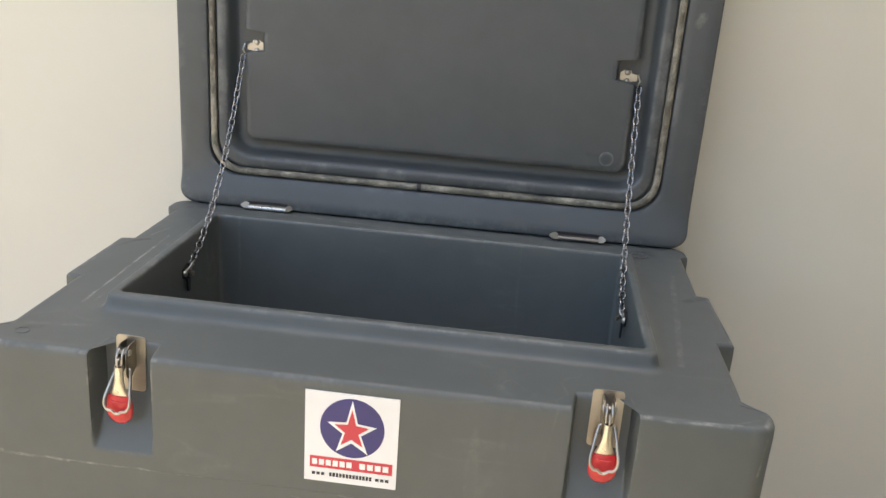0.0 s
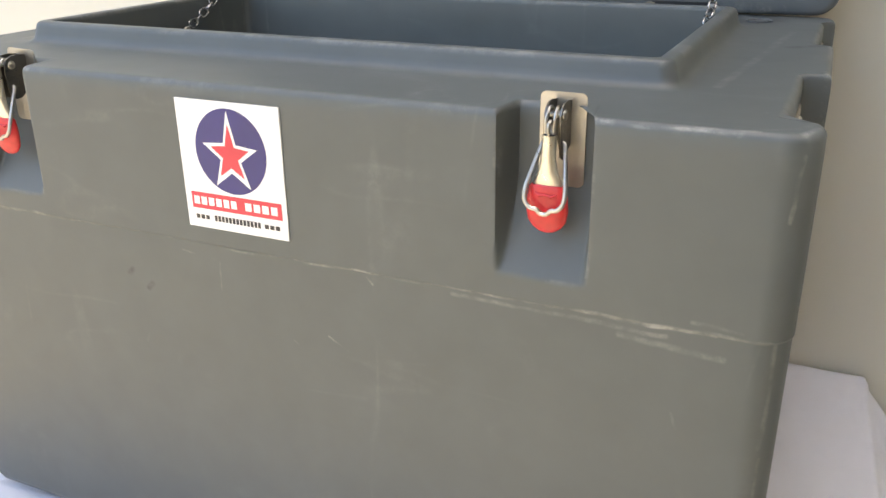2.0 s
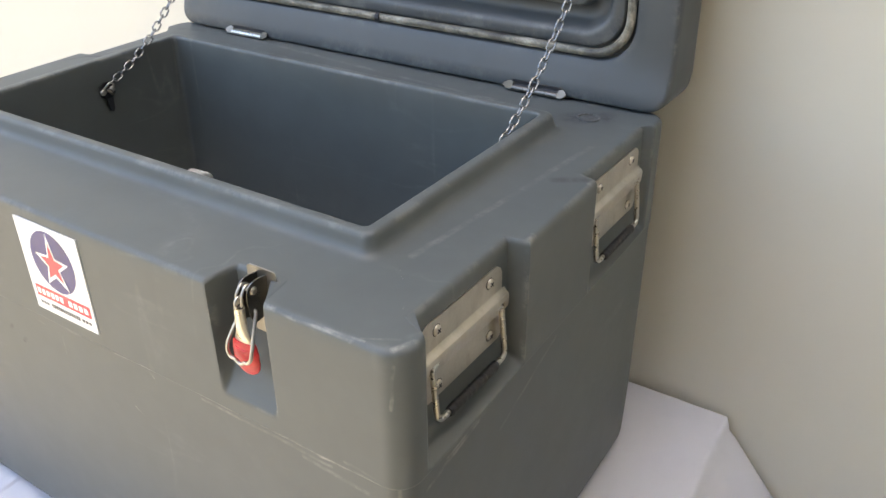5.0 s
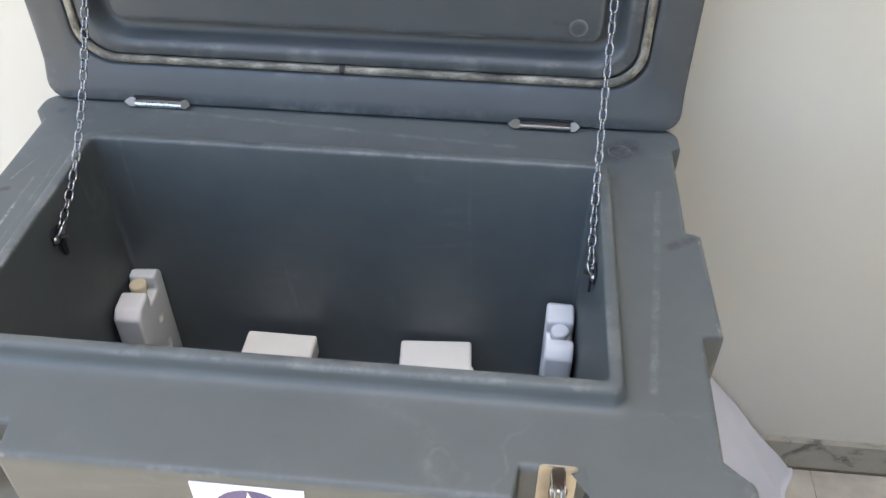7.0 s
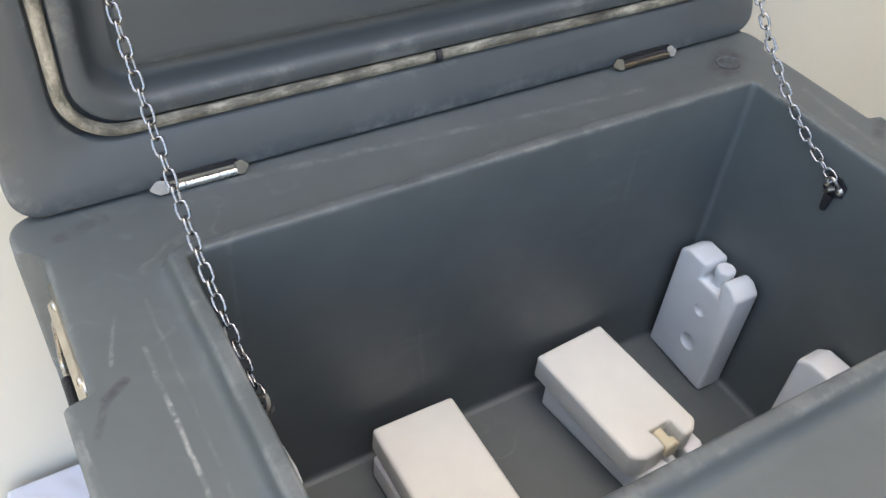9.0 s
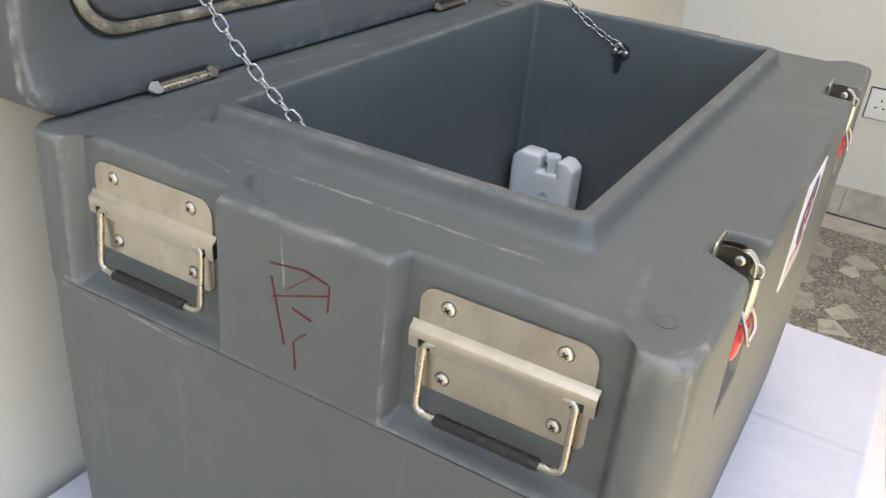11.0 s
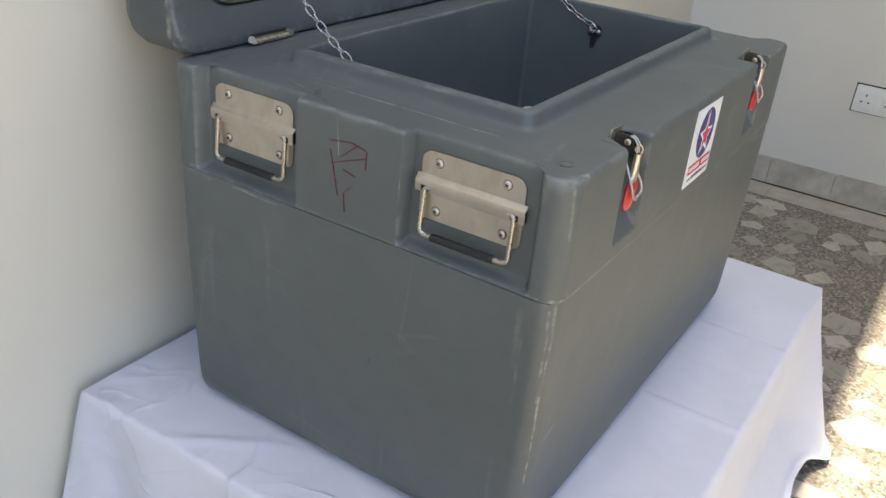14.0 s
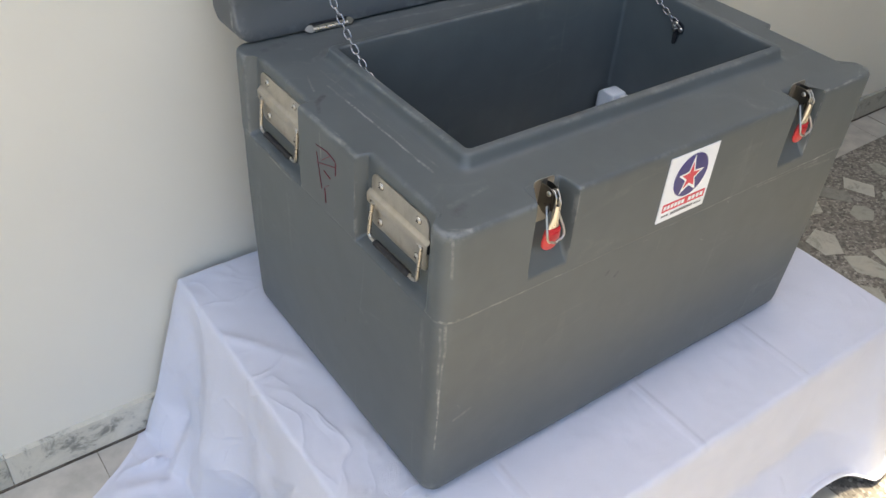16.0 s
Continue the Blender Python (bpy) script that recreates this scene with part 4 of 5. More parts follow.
# ---- the cooler: lid ----
def build_lid():
    V0, V1, LX = 0.4762, 1.003, 0.391
    r = 0.024
    notch = (0.695, 0.747)
    fx = side_steps(30, [], (-LX + r, LX - r))
    fv = side_steps(24, list(notch), (V0 + r, V1 - r))

    def ring(inset, y, rad, cut=False):
        nominal = ring_points(-LX, LX, V0, V1, r, fx, fv)
        pts = []
        for (nx, nv, side), (x, v, _) in zip(nominal, ring_points(-LX + inset, LX - inset, V0 + inset, V1 - inset, rad, fx, fv)):
            if cut and side in ("left", "right"):
                k = smooth01(notch[0] - 0.004, notch[0] + 0.004, nv) * smooth01(notch[1] + 0.004, notch[1] - 0.004, nv) * 0.027
                x += k if side == "left" else -k
            lip = 0.0135 * smooth01(0.532, 0.478, v) * smooth01(0.60, 0.54, y)      # the lower lip stands forward
            pts.append(Vector((x, y - lip, v)))
        return pts

    rings = [ring(0.07, 0.6385, 0.024), ring(0.045, 0.638, 0.024), ring(0.026, 0.6335, 0.024), ring(0.012, 0.622, 0.024), ring(0.004, 0.606, 0.024), ring(0.0, 0.588, 0.024),
             ring(0, 0.56, 0.024), ring(0, 0.54, 0.024), ring(0.0006, 0.532, 0.024), ring(0.002, 0.5290, 0.024), ring(0.005, 0.5278, 0.024), ring(0.02, 0.5275, 0.024),
             ring(0.035, 0.5275, 0.036), ring(0.046, 0.5275, 0.044), ring(0.0475, 0.5285, 0.045), ring(0.0482, 0.5375, 0.045), ring(0.0618, 0.5375, 0.042), ring(0.0625, 0.5285, 0.042),
             ring(0.064, 0.5275, 0.042), ring(0.0725, 0.5275, 0.040), ring(0.0755, 0.5279, 0.038), ring(0.0775, 0.5296, 0.037), ring(0.0805, 0.536, 0.035), ring(0.0845, 0.5455, 0.032),
             ring(0.087, 0.5490, 0.029), ring(0.0905, 0.5504, 0.026), ring(0.1010, 0.5505, 0.022), ring(0.1026, 0.5495, 0.018, True), ring(0.1036, 0.544, 0.016, True),
             ring(0.1048, 0.5345, 0.015, True), ring(0.1060, 0.5316, 0.0145, True), ring(0.1078, 0.5303, 0.014, True), ring(0.113, 0.530, 0.012, True)]
    bm = bmesh.new()
    skin(bm, rings)
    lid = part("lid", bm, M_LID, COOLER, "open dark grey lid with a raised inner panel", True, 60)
    # the seal in its groove
    path = [(x, 0.5295, v) for x, v, _ in ring_points(-LX + 0.055, LX - 0.055, V0 + 0.055, V1 - 0.055, 0.044, [i / 40 for i in range(41)], [i / 30 for i in range(31)])]
    bm = bmesh.new()
    tube(bm, path, 0.0052, 10, closed=True, flat=0.9, up=(0, 1, 0))
    part("seal", bm, M_SEAL, lid, "worn grey rubber seal strip")
    bm = bmesh.new()
    tube(bm, [(-0.018, 0.5293, V0 + 0.055), (-0.012, 0.5293, V0 + 0.055)], 0.0066, 10)
    part("seal_joint", bm, M_DARK, lid, "black joint in the seal")
    bm = bmesh.new()
    dome(bm, (0.2585, 0.5303, 0.600), (0, -1, 0), 0.011, 0.0012, 20)
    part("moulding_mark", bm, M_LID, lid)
    for s in (-1, 1):        # chain bracket in the notch of the panel
        bm = bmesh.new()
        prism(bm, [(s * x, 0.5492, z) for x, z in ((0.2645, 0.712), (0.2645, 0.725), (0.270, 0.7285), (0.280, 0.7285), (0.2815, 0.724), (0.289, 0.722), (0.289, 0.714), (0.2815, 0.713), (0.280, 0.7075), (0.270, 0.7075))], (0, -1, 0), 0.0016)
        part("chain_bracket", bm, M_CHROME, lid, "small chrome bracket with two screws", False)
        for z in (0.713, 0.7255):
            bm = bmesh.new()
            dome(bm, (s * 0.2745, 0.5476, z), (0, -1, 0), 0.0042, 0.0026)
            part("screw", bm, M_CHROME, lid)
        bm = bmesh.new()
        tube(bm, [(s * 0.287, 0.548, 0.724), (s * 0.290, 0.541, 0.723), (s * 0.293, 0.539, 0.715), (s * 0.290, 0.541, 0.708), (s * 0.287, 0.548, 0.709)], 0.0014, 8)
        part("eye", bm, M_CHROME, lid)
    return lid


build_lid()


def build_hinge(s, x0, x1):
    """A barrel hinge between the deck and the lower edge of the lid, with a six-sided leaf at each end."""
    bm = bmesh.new()
    prism(bm, [(x0 - 0.003, 0.5150, 0.4756), (x1 + 0.003, 0.5150, 0.4756), (x1 + 0.002, 0.5150, 0.4875), (x0 - 0.002, 0.5150, 0.4875)], (0, -1, 0), 0.0030)
    h = part("hinge", bm, M_DARK, COOLER, "barrel hinge in a dark slot", False)
    # lit and shaded metal: the right hinge's shade is put into its colours
    steel_now = M_KNUCKLE if s < 0 else M_DSTEEL
    for k in (0, 1, 2):
        a, b = x0 + (x1 - x0) * (0, 0.26, 0.74)[k] + 0.0003, x0 + (x1 - x0) * (0.26, 0.74, 1)[k] - 0.0003
        bm = bmesh.new()
        tube(bm, [(a, 0.5086, 0.4793), (b, 0.5086, 0.4793)], 0.0034, 14)
        part("knuckle", bm, steel_now, h)
    up, out = Vector((0, 0.707, 0.707)), Vector((0, -0.707, 0.707))
    bm = bmesh.new()   # the leaf that wraps the barrel, seen as a strip above it
    o = Vector((0, 0.5104, 0.4806))
    prism(bm, [o + Vector((x, 0, 0)) + up * v for x, v in ((x0 + 0.001, -0.001), (x1 - 0.001, -0.001), (x1 - 0.001, 0.0048), (x0 + 0.001, 0.0030))], out, 0.0012)
    part("leaf", bm, M_OLIVE if s < 0 else M_DARK, h, "", False)
    for xe, d, size in ((x0, -1, 1.0), (x1, 1, 0.8)):
        o = Vector((xe, 0.5095, 0.4812))
        bm = bmesh.new()
        prism(bm, [o + Vector((d * u * size, 0, 0)) + up * v for u, v in ((-0.0005, -0.0054), (0.0065, -0.0058), (0.0090, -0.0038), (0.0130, -0.0008), (0.0130, 0.0010), (0.0090, 0.0042), (0.0065, 0.0060), (-0.0005, 0.0054))], out, 0.0016)
        part("leaf_end", bm, M_ZINC if d == s else M_OLIVE, h, "", False)
    return h


build_hinge(-1, -0.276, -0.2165)
build_hinge(1, 0.2000, 0.2615)


# ---- the cooler: latches ----
def build_latch():
    """In its own frame: x across, z up, -y out of the box; the origin on the pocket's face."""
    bm = bmesh.new()
    w, a, b = 0.0155, -0.031, 0.0315
    outline = []
    for cx, cz, s in ((w - 0.004, b - 0.004, 0), (-w + 0.004, b - 0.004, 1), (-w + 0.004, a + 0.004, 2), (w - 0.004, a + 0.004, 3)):
        for k in range(5):
            t = math.pi / 2 * (s + k / 4)
            outline.append((cx + 0.004 * math.cos(t), -0.0004, cz + 0.004 * math.sin(t)))
    prism(bm, outline, (0, -1, 0), 0.0014)
    me = mesh_of("draw_latch", bm, M_LPLATE, False, 35)
    latch = tagged(new("draw_latch", me), "stainless draw latch with a red plastic tip")
    latch.parent = COOLER
    latch.matrix_parent_inverse = Matrix.Translation(COOLER.location).inverted()
    # two side cheeks folded out of the plate, which carry the pivot
    cheek = ((-0.0015, 0.0270), (-0.0100, 0.0284), (-0.0165, 0.0280), (-0.0215, 0.0255), (-0.0240, 0.0210), (-0.0246, 0.0150), (-0.0240, 0.0080), (-0.0232, 0.0000),
             (-0.0215, -0.0060), (-0.0170, -0.0085), (-0.0110, -0.0080), (-0.0060, -0.0040), (-0.0015, -0.0020))
    for x in (-0.0056, 0.0045):
        bm = bmesh.new()
        prism(bm, [(x, y, z) for y, z in cheek], (1, 0, 0), 0.0011)
        ear = under(part("cheek", bm, M_DSTEEL, None, "", False), latch)
        bm = bmesh.new()
        dome(bm, (x if x < 0 else x + 0.0011, -0.0172, 0.0205), (-1 if x < 0 else 1, 0, 0), 0.0036, 0.0018, 16)
        under(part("rivet", bm, M_CHROME), ear)
    bm = bmesh.new()
    tube(bm, [(-0.0056, -0.0172, 0.0205), (0.0056, -0.0172, 0.0205)], 0.0024, 12)
    under(part("pivot_pin", bm, M_CHROME), latch)
    # the wire hook: over the pin, out in a loop, and down into the lever's mouth
    bm = bmesh.new()
    for x in (-0.0024, 0.0024):
        tube(bm, bend([(x, -0.0150, 0.0175), (x, -0.0145, 0.0236), (x, -0.0215, 0.0268), (x * 1.1, -0.0262, 0.0215), (x * 1.2, -0.0275, 0.0195), (x, -0.0285, 0.0070)], 0.0035, 4), 0.0012, 8)
    tube(bm, [(0.0004, -0.0288 + 0.0040 * math.cos(k * math.tau / 20), 0.0142 + 0.0046 * math.sin(k * math.tau / 20)) for k in range(20)], 0.0012, 8, closed=True, up=(1, 0, 0))
    under(part("hook_ring", bm, M_CHROME), latch)
    # lever, a folded tube that widens to the tip
    bm = bmesh.new()
    rings = []
    for z, hw, dpt, yc in ((0.0100, 0.0046, 0.0040, -0.0288), (0.0040, 0.0047, 0.0040, -0.0290), (-0.0060, 0.0050, 0.0039, -0.0292), (-0.0140, 0.0066, 0.0034, -0.0292), (-0.0200, 0.0092, 0.0026, -0.0292), (-0.0260, 0.0108, 0.0020, -0.0290)):
        rings.append([Vector((hw * math.cos(k * math.tau / 18), yc + dpt * math.sin(k * math.tau / 18), z)) for k in range(18)])
    skin(bm, rings)
    lever = under(part("lever", bm, M_LEVER), latch)
    bm = bmesh.new()
    prism(bm, disc((0, -0.0288, 0.0101), (1, 0, 0), (0, 1, 0), 0.0038, 0.0032, 18), (0, 0, 1), 0.0004)
    under(part("mouth", bm, M_DARK, None, "", False), lever)
    bm = bmesh.new()
    rings = []
    for z, hw, dpt, yc in ((-0.0222, 0.0108, 0.0034, -0.0290), (-0.0240, 0.0124, 0.0042, -0.0290), (-0.0320, 0.0137, 0.0044, -0.0288), (-0.0400, 0.0140, 0.0042, -0.0286), (-0.0465, 0.0128, 0.0038, -0.0284), (-0.0510, 0.0098, 0.0032, -0.0282), (-0.0538, 0.0058, 0.0022, -0.0281), (-0.0547, 0.0020, 0.0012, -0.0280)):
        rings.append([Vector((hw * math.copysign(abs(math.cos(k * math.tau / 24)) ** 0.8, math.cos(k * math.tau / 24)), yc + dpt * math.sin(k * math.tau / 24), z)) for k in range(24)])
    skin(bm, rings)
    tip = tagged(under(part("tip", bm, M_RED), latch), "red plastic tip")
    bm = bmesh.new()
    tube(bm, [(-0.0072, -0.0326, -0.0268), (-0.0040, -0.0334, -0.0282), (0.0, -0.0333, -0.0278), (0.0036, -0.0334, -0.0287), (0.0070, -0.0326, -0.0272)], [0.0006, 0.0013, 0.0010, 0.0014, 0.0006], 8)
    under(part("tip_ridge", bm, M_RED), tip)
    # wire bail that hangs from the lever's sides and is kinked round the tip
    half = [(0.0050, -0.0185, 0.0030), (0.0072, -0.0190, 0.0022), (0.0088, -0.0225, -0.0035), (0.0134, -0.0345, -0.0245), (0.0130, -0.0366, -0.0318), (0.0092, -0.0372, -0.0362), (0.0048, -0.0366, -0.0366), (0.0022, -0.0364, -0.0398)]
    bm = bmesh.new()
    tube(bm, bend([(-x, y, z) for x, y, z in half] + [(x, y, z) for x, y, z in reversed(half)], 0.006, 5), 0.00155, 10)
    tagged(under(part("wire_bail", bm, M_CHROME), latch), "bent wire bail")
    return latch


LATCH = build_latch()
LATCH.matrix_basis = pose(LATCH_X[1], 0.0310, 0.4515)
copy_thing(LATCH, pose(LATCH_X[0], 0.0310, 0.4515, 0, 2, 0))


# ---- the cooler: carrying handles ----
def build_handle():
    """In its own frame: y along the side, z up, x out of the box; the origin in the middle of the plate."""
    bm = bmesh.new()
    hw, hz = 0.0600, 0.0375
    outline = []
    for cy, cz, c, s in ((1, 1, 0.0125, 0), (-1, 1, 0.0125, 1), (-1, -1, 0.008, 2), (1, -1, 0.008, 3)):
        for k in range(9):
            t = math.pi / 2 * (s + k / 8)
            outline.append((0.0003, cy * (hw - c) + c * math.cos(t), cz * (hz - c) + c * math.sin(t)))
    prism(bm, outline, (1, 0, 0), 0.0017)
    handle = tagged(new("carrying_handle", mesh_of("carrying_handle", bm, M_STEEL, False, 30)), "stainless steel drop handle with a black rubber grip")
    handle.parent = COOLER
    handle.matrix_parent_inverse = Matrix.Translation(COOLER.location).inverted()
    # folded channel across the plate, cut out at its lower corners where the rod comes through
    prof = [(0.0020, 0.0115), (0.0028, 0.0098), (0.0038, 0.0086), (0.0055, 0.0074), (0.0066, 0.0064), (0.0071, 0.0048), (0.0070, 0.0006)]
    lower = [(0.0066, -0.0050), (0.0060, -0.0078)]
    back = 0.0014
    bm = bmesh.new()
    inner = [(x - back, z - 0.0009) for x, z in reversed(prof)]
    inner[-1] = (0.0020, 0.0095)
    prism(bm, [(x, -0.0640, z) for x, z in prof + inner], (0, 1, 0), 0.1280)
    flap = [prof[-1]] + lower
    prism(bm, [(x, -0.0480, z + 0.0004) for x, z in flap] + [(x - back, -0.0480, z + 0.0004) for x, z in reversed(flap)], (0, 1, 0), 0.0960)
    for y in (-0.0640, 0.0570):
        prism(bm, [(x, y, z + 0.0004) for x, z in flap] + [(x - back, y, z + 0.0004) for x, z in reversed(flap)], (0, 1, 0), 0.0070)
    channel = under(part("channel", bm, M_STEEL, None, "", True, 25), handle)
    for y in (-0.0642, 0.0622):      # a dark block stands in for the shade inside each open end
        bm = bmesh.new()
        box(bm, 0.0024, 0.0060, y, y + 0.0020, -0.0060, 0.0060)
        under(part("open_end", bm, M_DARK, None, "", False), channel)
    for y in (-0.0525, 0.0525):      # and one for the shade in each cut-out
        bm = bmesh.new()
        box(bm, 0.0030, 0.0056, y - 0.0045, y + 0.0045, -0.0066, 0.0010)
        under(part("slot", bm, M_DARK, None, "", False), channel)
    # rod
    bm = bmesh.new()
    tube(bm, bend([(0.0048, -0.044, -0.0015), (0.0060, -0.0525, -0.0015), (0.0104, -0.0530, -0.0525), (0.0104, 0.0530, -0.0525), (0.0060, 0.0525, -0.0015), (0.0048, 0.044, -0.0015)], 0.009, 7), 0.0027, 12)
    under(part("rod", bm, M_ROD), handle)
    # the grip, wound with rough black rubber
    bm = bmesh.new()
    pts, radii = [], []
    for k in range(41):
        y = -0.0375 + 0.075 * k / 40
        pts.append((0.0108 + 0.0002 * math.sin(k * 1.9), y, -0.0525 + 0.0002 * math.cos(k * 2.3)))
        radii.append((0.0044 + 0.00022 * math.sin(k * 2.1) * math.sin(k * 0.7 + 1)) * (0.86 if k in (0, 40) else 1.0))
    tube(bm, pts, radii, 12)
    tagged(under(part("grip", bm, M_GRIP), handle), "black rubber grip")
    for y in (-0.0395, 0.0395):
        for z in (0.0265, -0.0265):
            bm = bmesh.new()
            prism(bm, disc((0.0018, y, z), (0, 1, 0), (0, 0, 1), 0.0054, 0.0054, 20), (1, 0, 0), 0.0003)
            under(part("screw_hole", bm, M_DARK, None, "", False), handle)
            bm = bmesh.new()
            dome(bm, (0.0020, y, z), (1, 0, 0), 0.0048, 0.0026, 18)
            screw = under(part("screw", bm, M_SCREW), handle)
            bm = bmesh.new()
            for a in (0.6, 0.6 + math.pi / 2):
                u, v = Vector((0, math.cos(a), math.sin(a))), Vector((0, -math.sin(a), math.cos(a)))
                o = Vector((0.00438, y, z))
                prism(bm, [o + u * (i * 0.0024) + v * (j * 0.0006) for i, j in ((-1, -1), (1, -1), (1, 1), (-1, 1))], (1, 0, 0), 0.0004)
            under(part("cross_slot", bm, M_DARK, None, "", False), screw)
    return handle


HANDLE = build_handle()
PX = HX - HANDLE_D
HANDLE.matrix_basis = pose(PX, 0.1155, 0.4205)
copy_thing(HANDLE, pose(PX, 0.4095, 0.4210, 0.6, 0, 0))
copy_thing(HANDLE, pose(-PX, 0.1150, 0.4210, 0.4, 0, 180))
copy_thing(HANDLE, pose(-PX, 0.4100, 0.4215, 0, 0, 180))


# ---- the cooler: chains ----
def link_mesh():
    bm = bmesh.new()
    pts = []
    for k in range(16):
        t = math.tau * k / 16
        pts.append((0.0040 * math.cos(t), 0, 0.0036 * math.copysign(1, math.sin(t)) * (1 if abs(math.sin(t)) > 0.01 else 0) + 0.0034 * math.sin(t)))
    tube(bm, pts, 0.00115, 6, closed=True, up=(0, 1, 0))
    return mesh_of("link", bm, M_CHAIN, True, None)


LINK = link_mesh()
SAG = 0.042


def build_chain(s):
    top, low = Vector((s * 0.2925, 0.5395, 0.707)), Vector((s * 0.2815, 0.289, 0.462))
    # wall plate at the lower end
    bm = bmesh.new()
    x = s * 0.2868
    prism(bm, [(x, y, z) for y, z in ((0.276, 0.447), (0.284, 0.442), (0.292, 0.442), (0.299, 0.447), (0.299, 0.459), (0.292, 0.464), (0.284, 0.464), (0.276, 0.459))], (-s, 0, 0), 0.0016)
    chain = part("chain", bm, M_DARK, COOLER, "steel link chain from the lid to the inner wall", False)
    for y, z in ((0.2805, 0.4525), (0.2945, 0.4535)):
        bm = bmesh.new()
        dome(bm, (s * 0.2852, y, z), (-s, 0, 0), 0.0043, 0.0034)
        part("bolt", bm, M_CHROME, chain)
    bm = bmesh.new()
    tube(bm, bend([(s * 0.284, 0.281, 0.456), (s * 0.279, 0.283, 0.461), (s * 0.278, 0.289, 0.466), (s * 0.279, 0.295, 0.461), (s * 0.284, 0.297, 0.456)], 0.004, 4), 0.0015, 8)
    part("shackle", bm, M_CHROME, chain)
    bm = bmesh.new()
    tube(bm, [(s * 0.2800, 0.2835, 0.4560), (s * 0.2770, 0.2870, 0.4535), (s * 0.2768, 0.2895, 0.4490)], [0.0024, 0.0028, 0.0020], 8)
    part("nut", bm, M_DSTEEL, chain)
    bm = bmesh.new()
    prism(bm, [(s * 0.2846, y, z) for y, z in ((0.2830, 0.4440), (0.2925, 0.4440), (0.2915, 0.4270), (0.2885, 0.4245), (0.2850, 0.4270))], (-s, 0, 0), 0.0022)
    part("tongue", bm, M_DARK, chain, "", False)
    hang = [top.lerp(low, k / 60) + Vector((0, 0, -SAG * 4 * (k / 60) * (1 - k / 60))) for k in range(61)]
    run = [0.0]
    for p, q in zip(hang, hang[1:]):
        run.append(run[-1] + (q - p).length)
    count = int(round(run[-1] / 0.0116))
    for i in range(count):
        want = run[-1] * (i + 0.5) / count
        k = max(j for j in range(60) if run[j] <= want)
        d = (hang[k + 1] - hang[k]).normalized()
        c = hang[k] + d * (want - run[k])
        ob = new("link", LINK)
        turn = d.to_track_quat("Z", "Y").to_matrix().to_4x4() @ Matrix.Rotation(radians(35 + 90 * (i % 2) + 9 * math.sin(i * 1.7 + s)), 4, "Z")
        ob.parent = chain
        ob.matrix_basis = Matrix.Translation(c) @ turn


for s in (-1, 1):
    build_chain(s)


# ---- the cooler: label and pen marks ----
def build_label():
    y = -0.0012
    x0, x1, z0, z1 = -0.0465, 0.0475, 0.3605, 0.4625

    def at(u, v, lift):
        return (x0 + (x1 - x0) * u, y - lift, z0 + (z1 - z0) * v)

    bm = bmesh.new()
    prism(bm, [at(0, 0, 0), at(1, 0, 0), at(1, 1, 0), at(0, 1, 0)], (0, 1, 0), 0.0030)
    label = part("label", bm, M_WHITE, COOLER, "white printed sticker with a star in a blue oval", False)

    def flat(name, pts, mat, lift):
        bm = bmesh.new()
        bm.faces.new([bm.verts.new(at(u, v, lift)) for u, v in pts])
        part(name, bm, mat, label, "", False)

    oval = [(0.508 + 0.345 * math.cos(i * math.tau / 48), 0.630 + 0.325 * math.sin(i * math.tau / 48)) for i in range(48)]
    flat("oval", oval, M_NAVY, 0.0002)

    def star(k, lift, mat, name):
        cu, cv = 0.505, 0.615
        tips = [(0.0, 0.325), (0.265, 0.055), (0.175, -0.255), (-0.165, -0.255), (-0.265, 0.065)]
        dents = [(0.062, 0.075), (0.10, -0.055), (0.0, -0.145), (-0.10, -0.05), (-0.06, 0.08)]
        pts = []
        for t, d in zip(tips, dents):
            pts += [(cu + t[0] * k, cv + t[1] * k), (cu + d[0] * (k * 0.9 + 0.1), cv + d[1] * (k * 0.9 + 0.1))]
        flat(name, pts, mat, lift)

    star(1.0, 0.0004, M_WHITE, "star_outline")
    star(0.70, 0.0006, M_PINK, "star")
    flat("band", [(0.06, 0.155), (0.955, 0.155), (0.955, 0.285), (0.06, 0.285)], M_PINK, 0.0002)
    def blocks(n, a, b, v0, v1, mat, lift):
        step = (b - a) / n
        for k in range(n):
            u = a + step * k
            flat("lettering_bar", [(u, v0), (u + step * 0.74, v0), (u + step * 0.74, v1), (u, v1)], mat, lift)

    blocks(6, 0.085, 0.535, 0.188, 0.252, M_WHITE, 0.0004)
    blocks(4, 0.600, 0.935, 0.188, 0.252, M_WHITE, 0.0004)
    blocks(3, 0.085, 0.235, 0.070, 0.104, M_INK, 0.0002)
    blocks(13, 0.275, 0.745, 0.066, 0.112, M_INK, 0.0002)
    blocks(3, 0.775, 0.935, 0.070, 0.104, M_INK, 0.0002)


build_label()

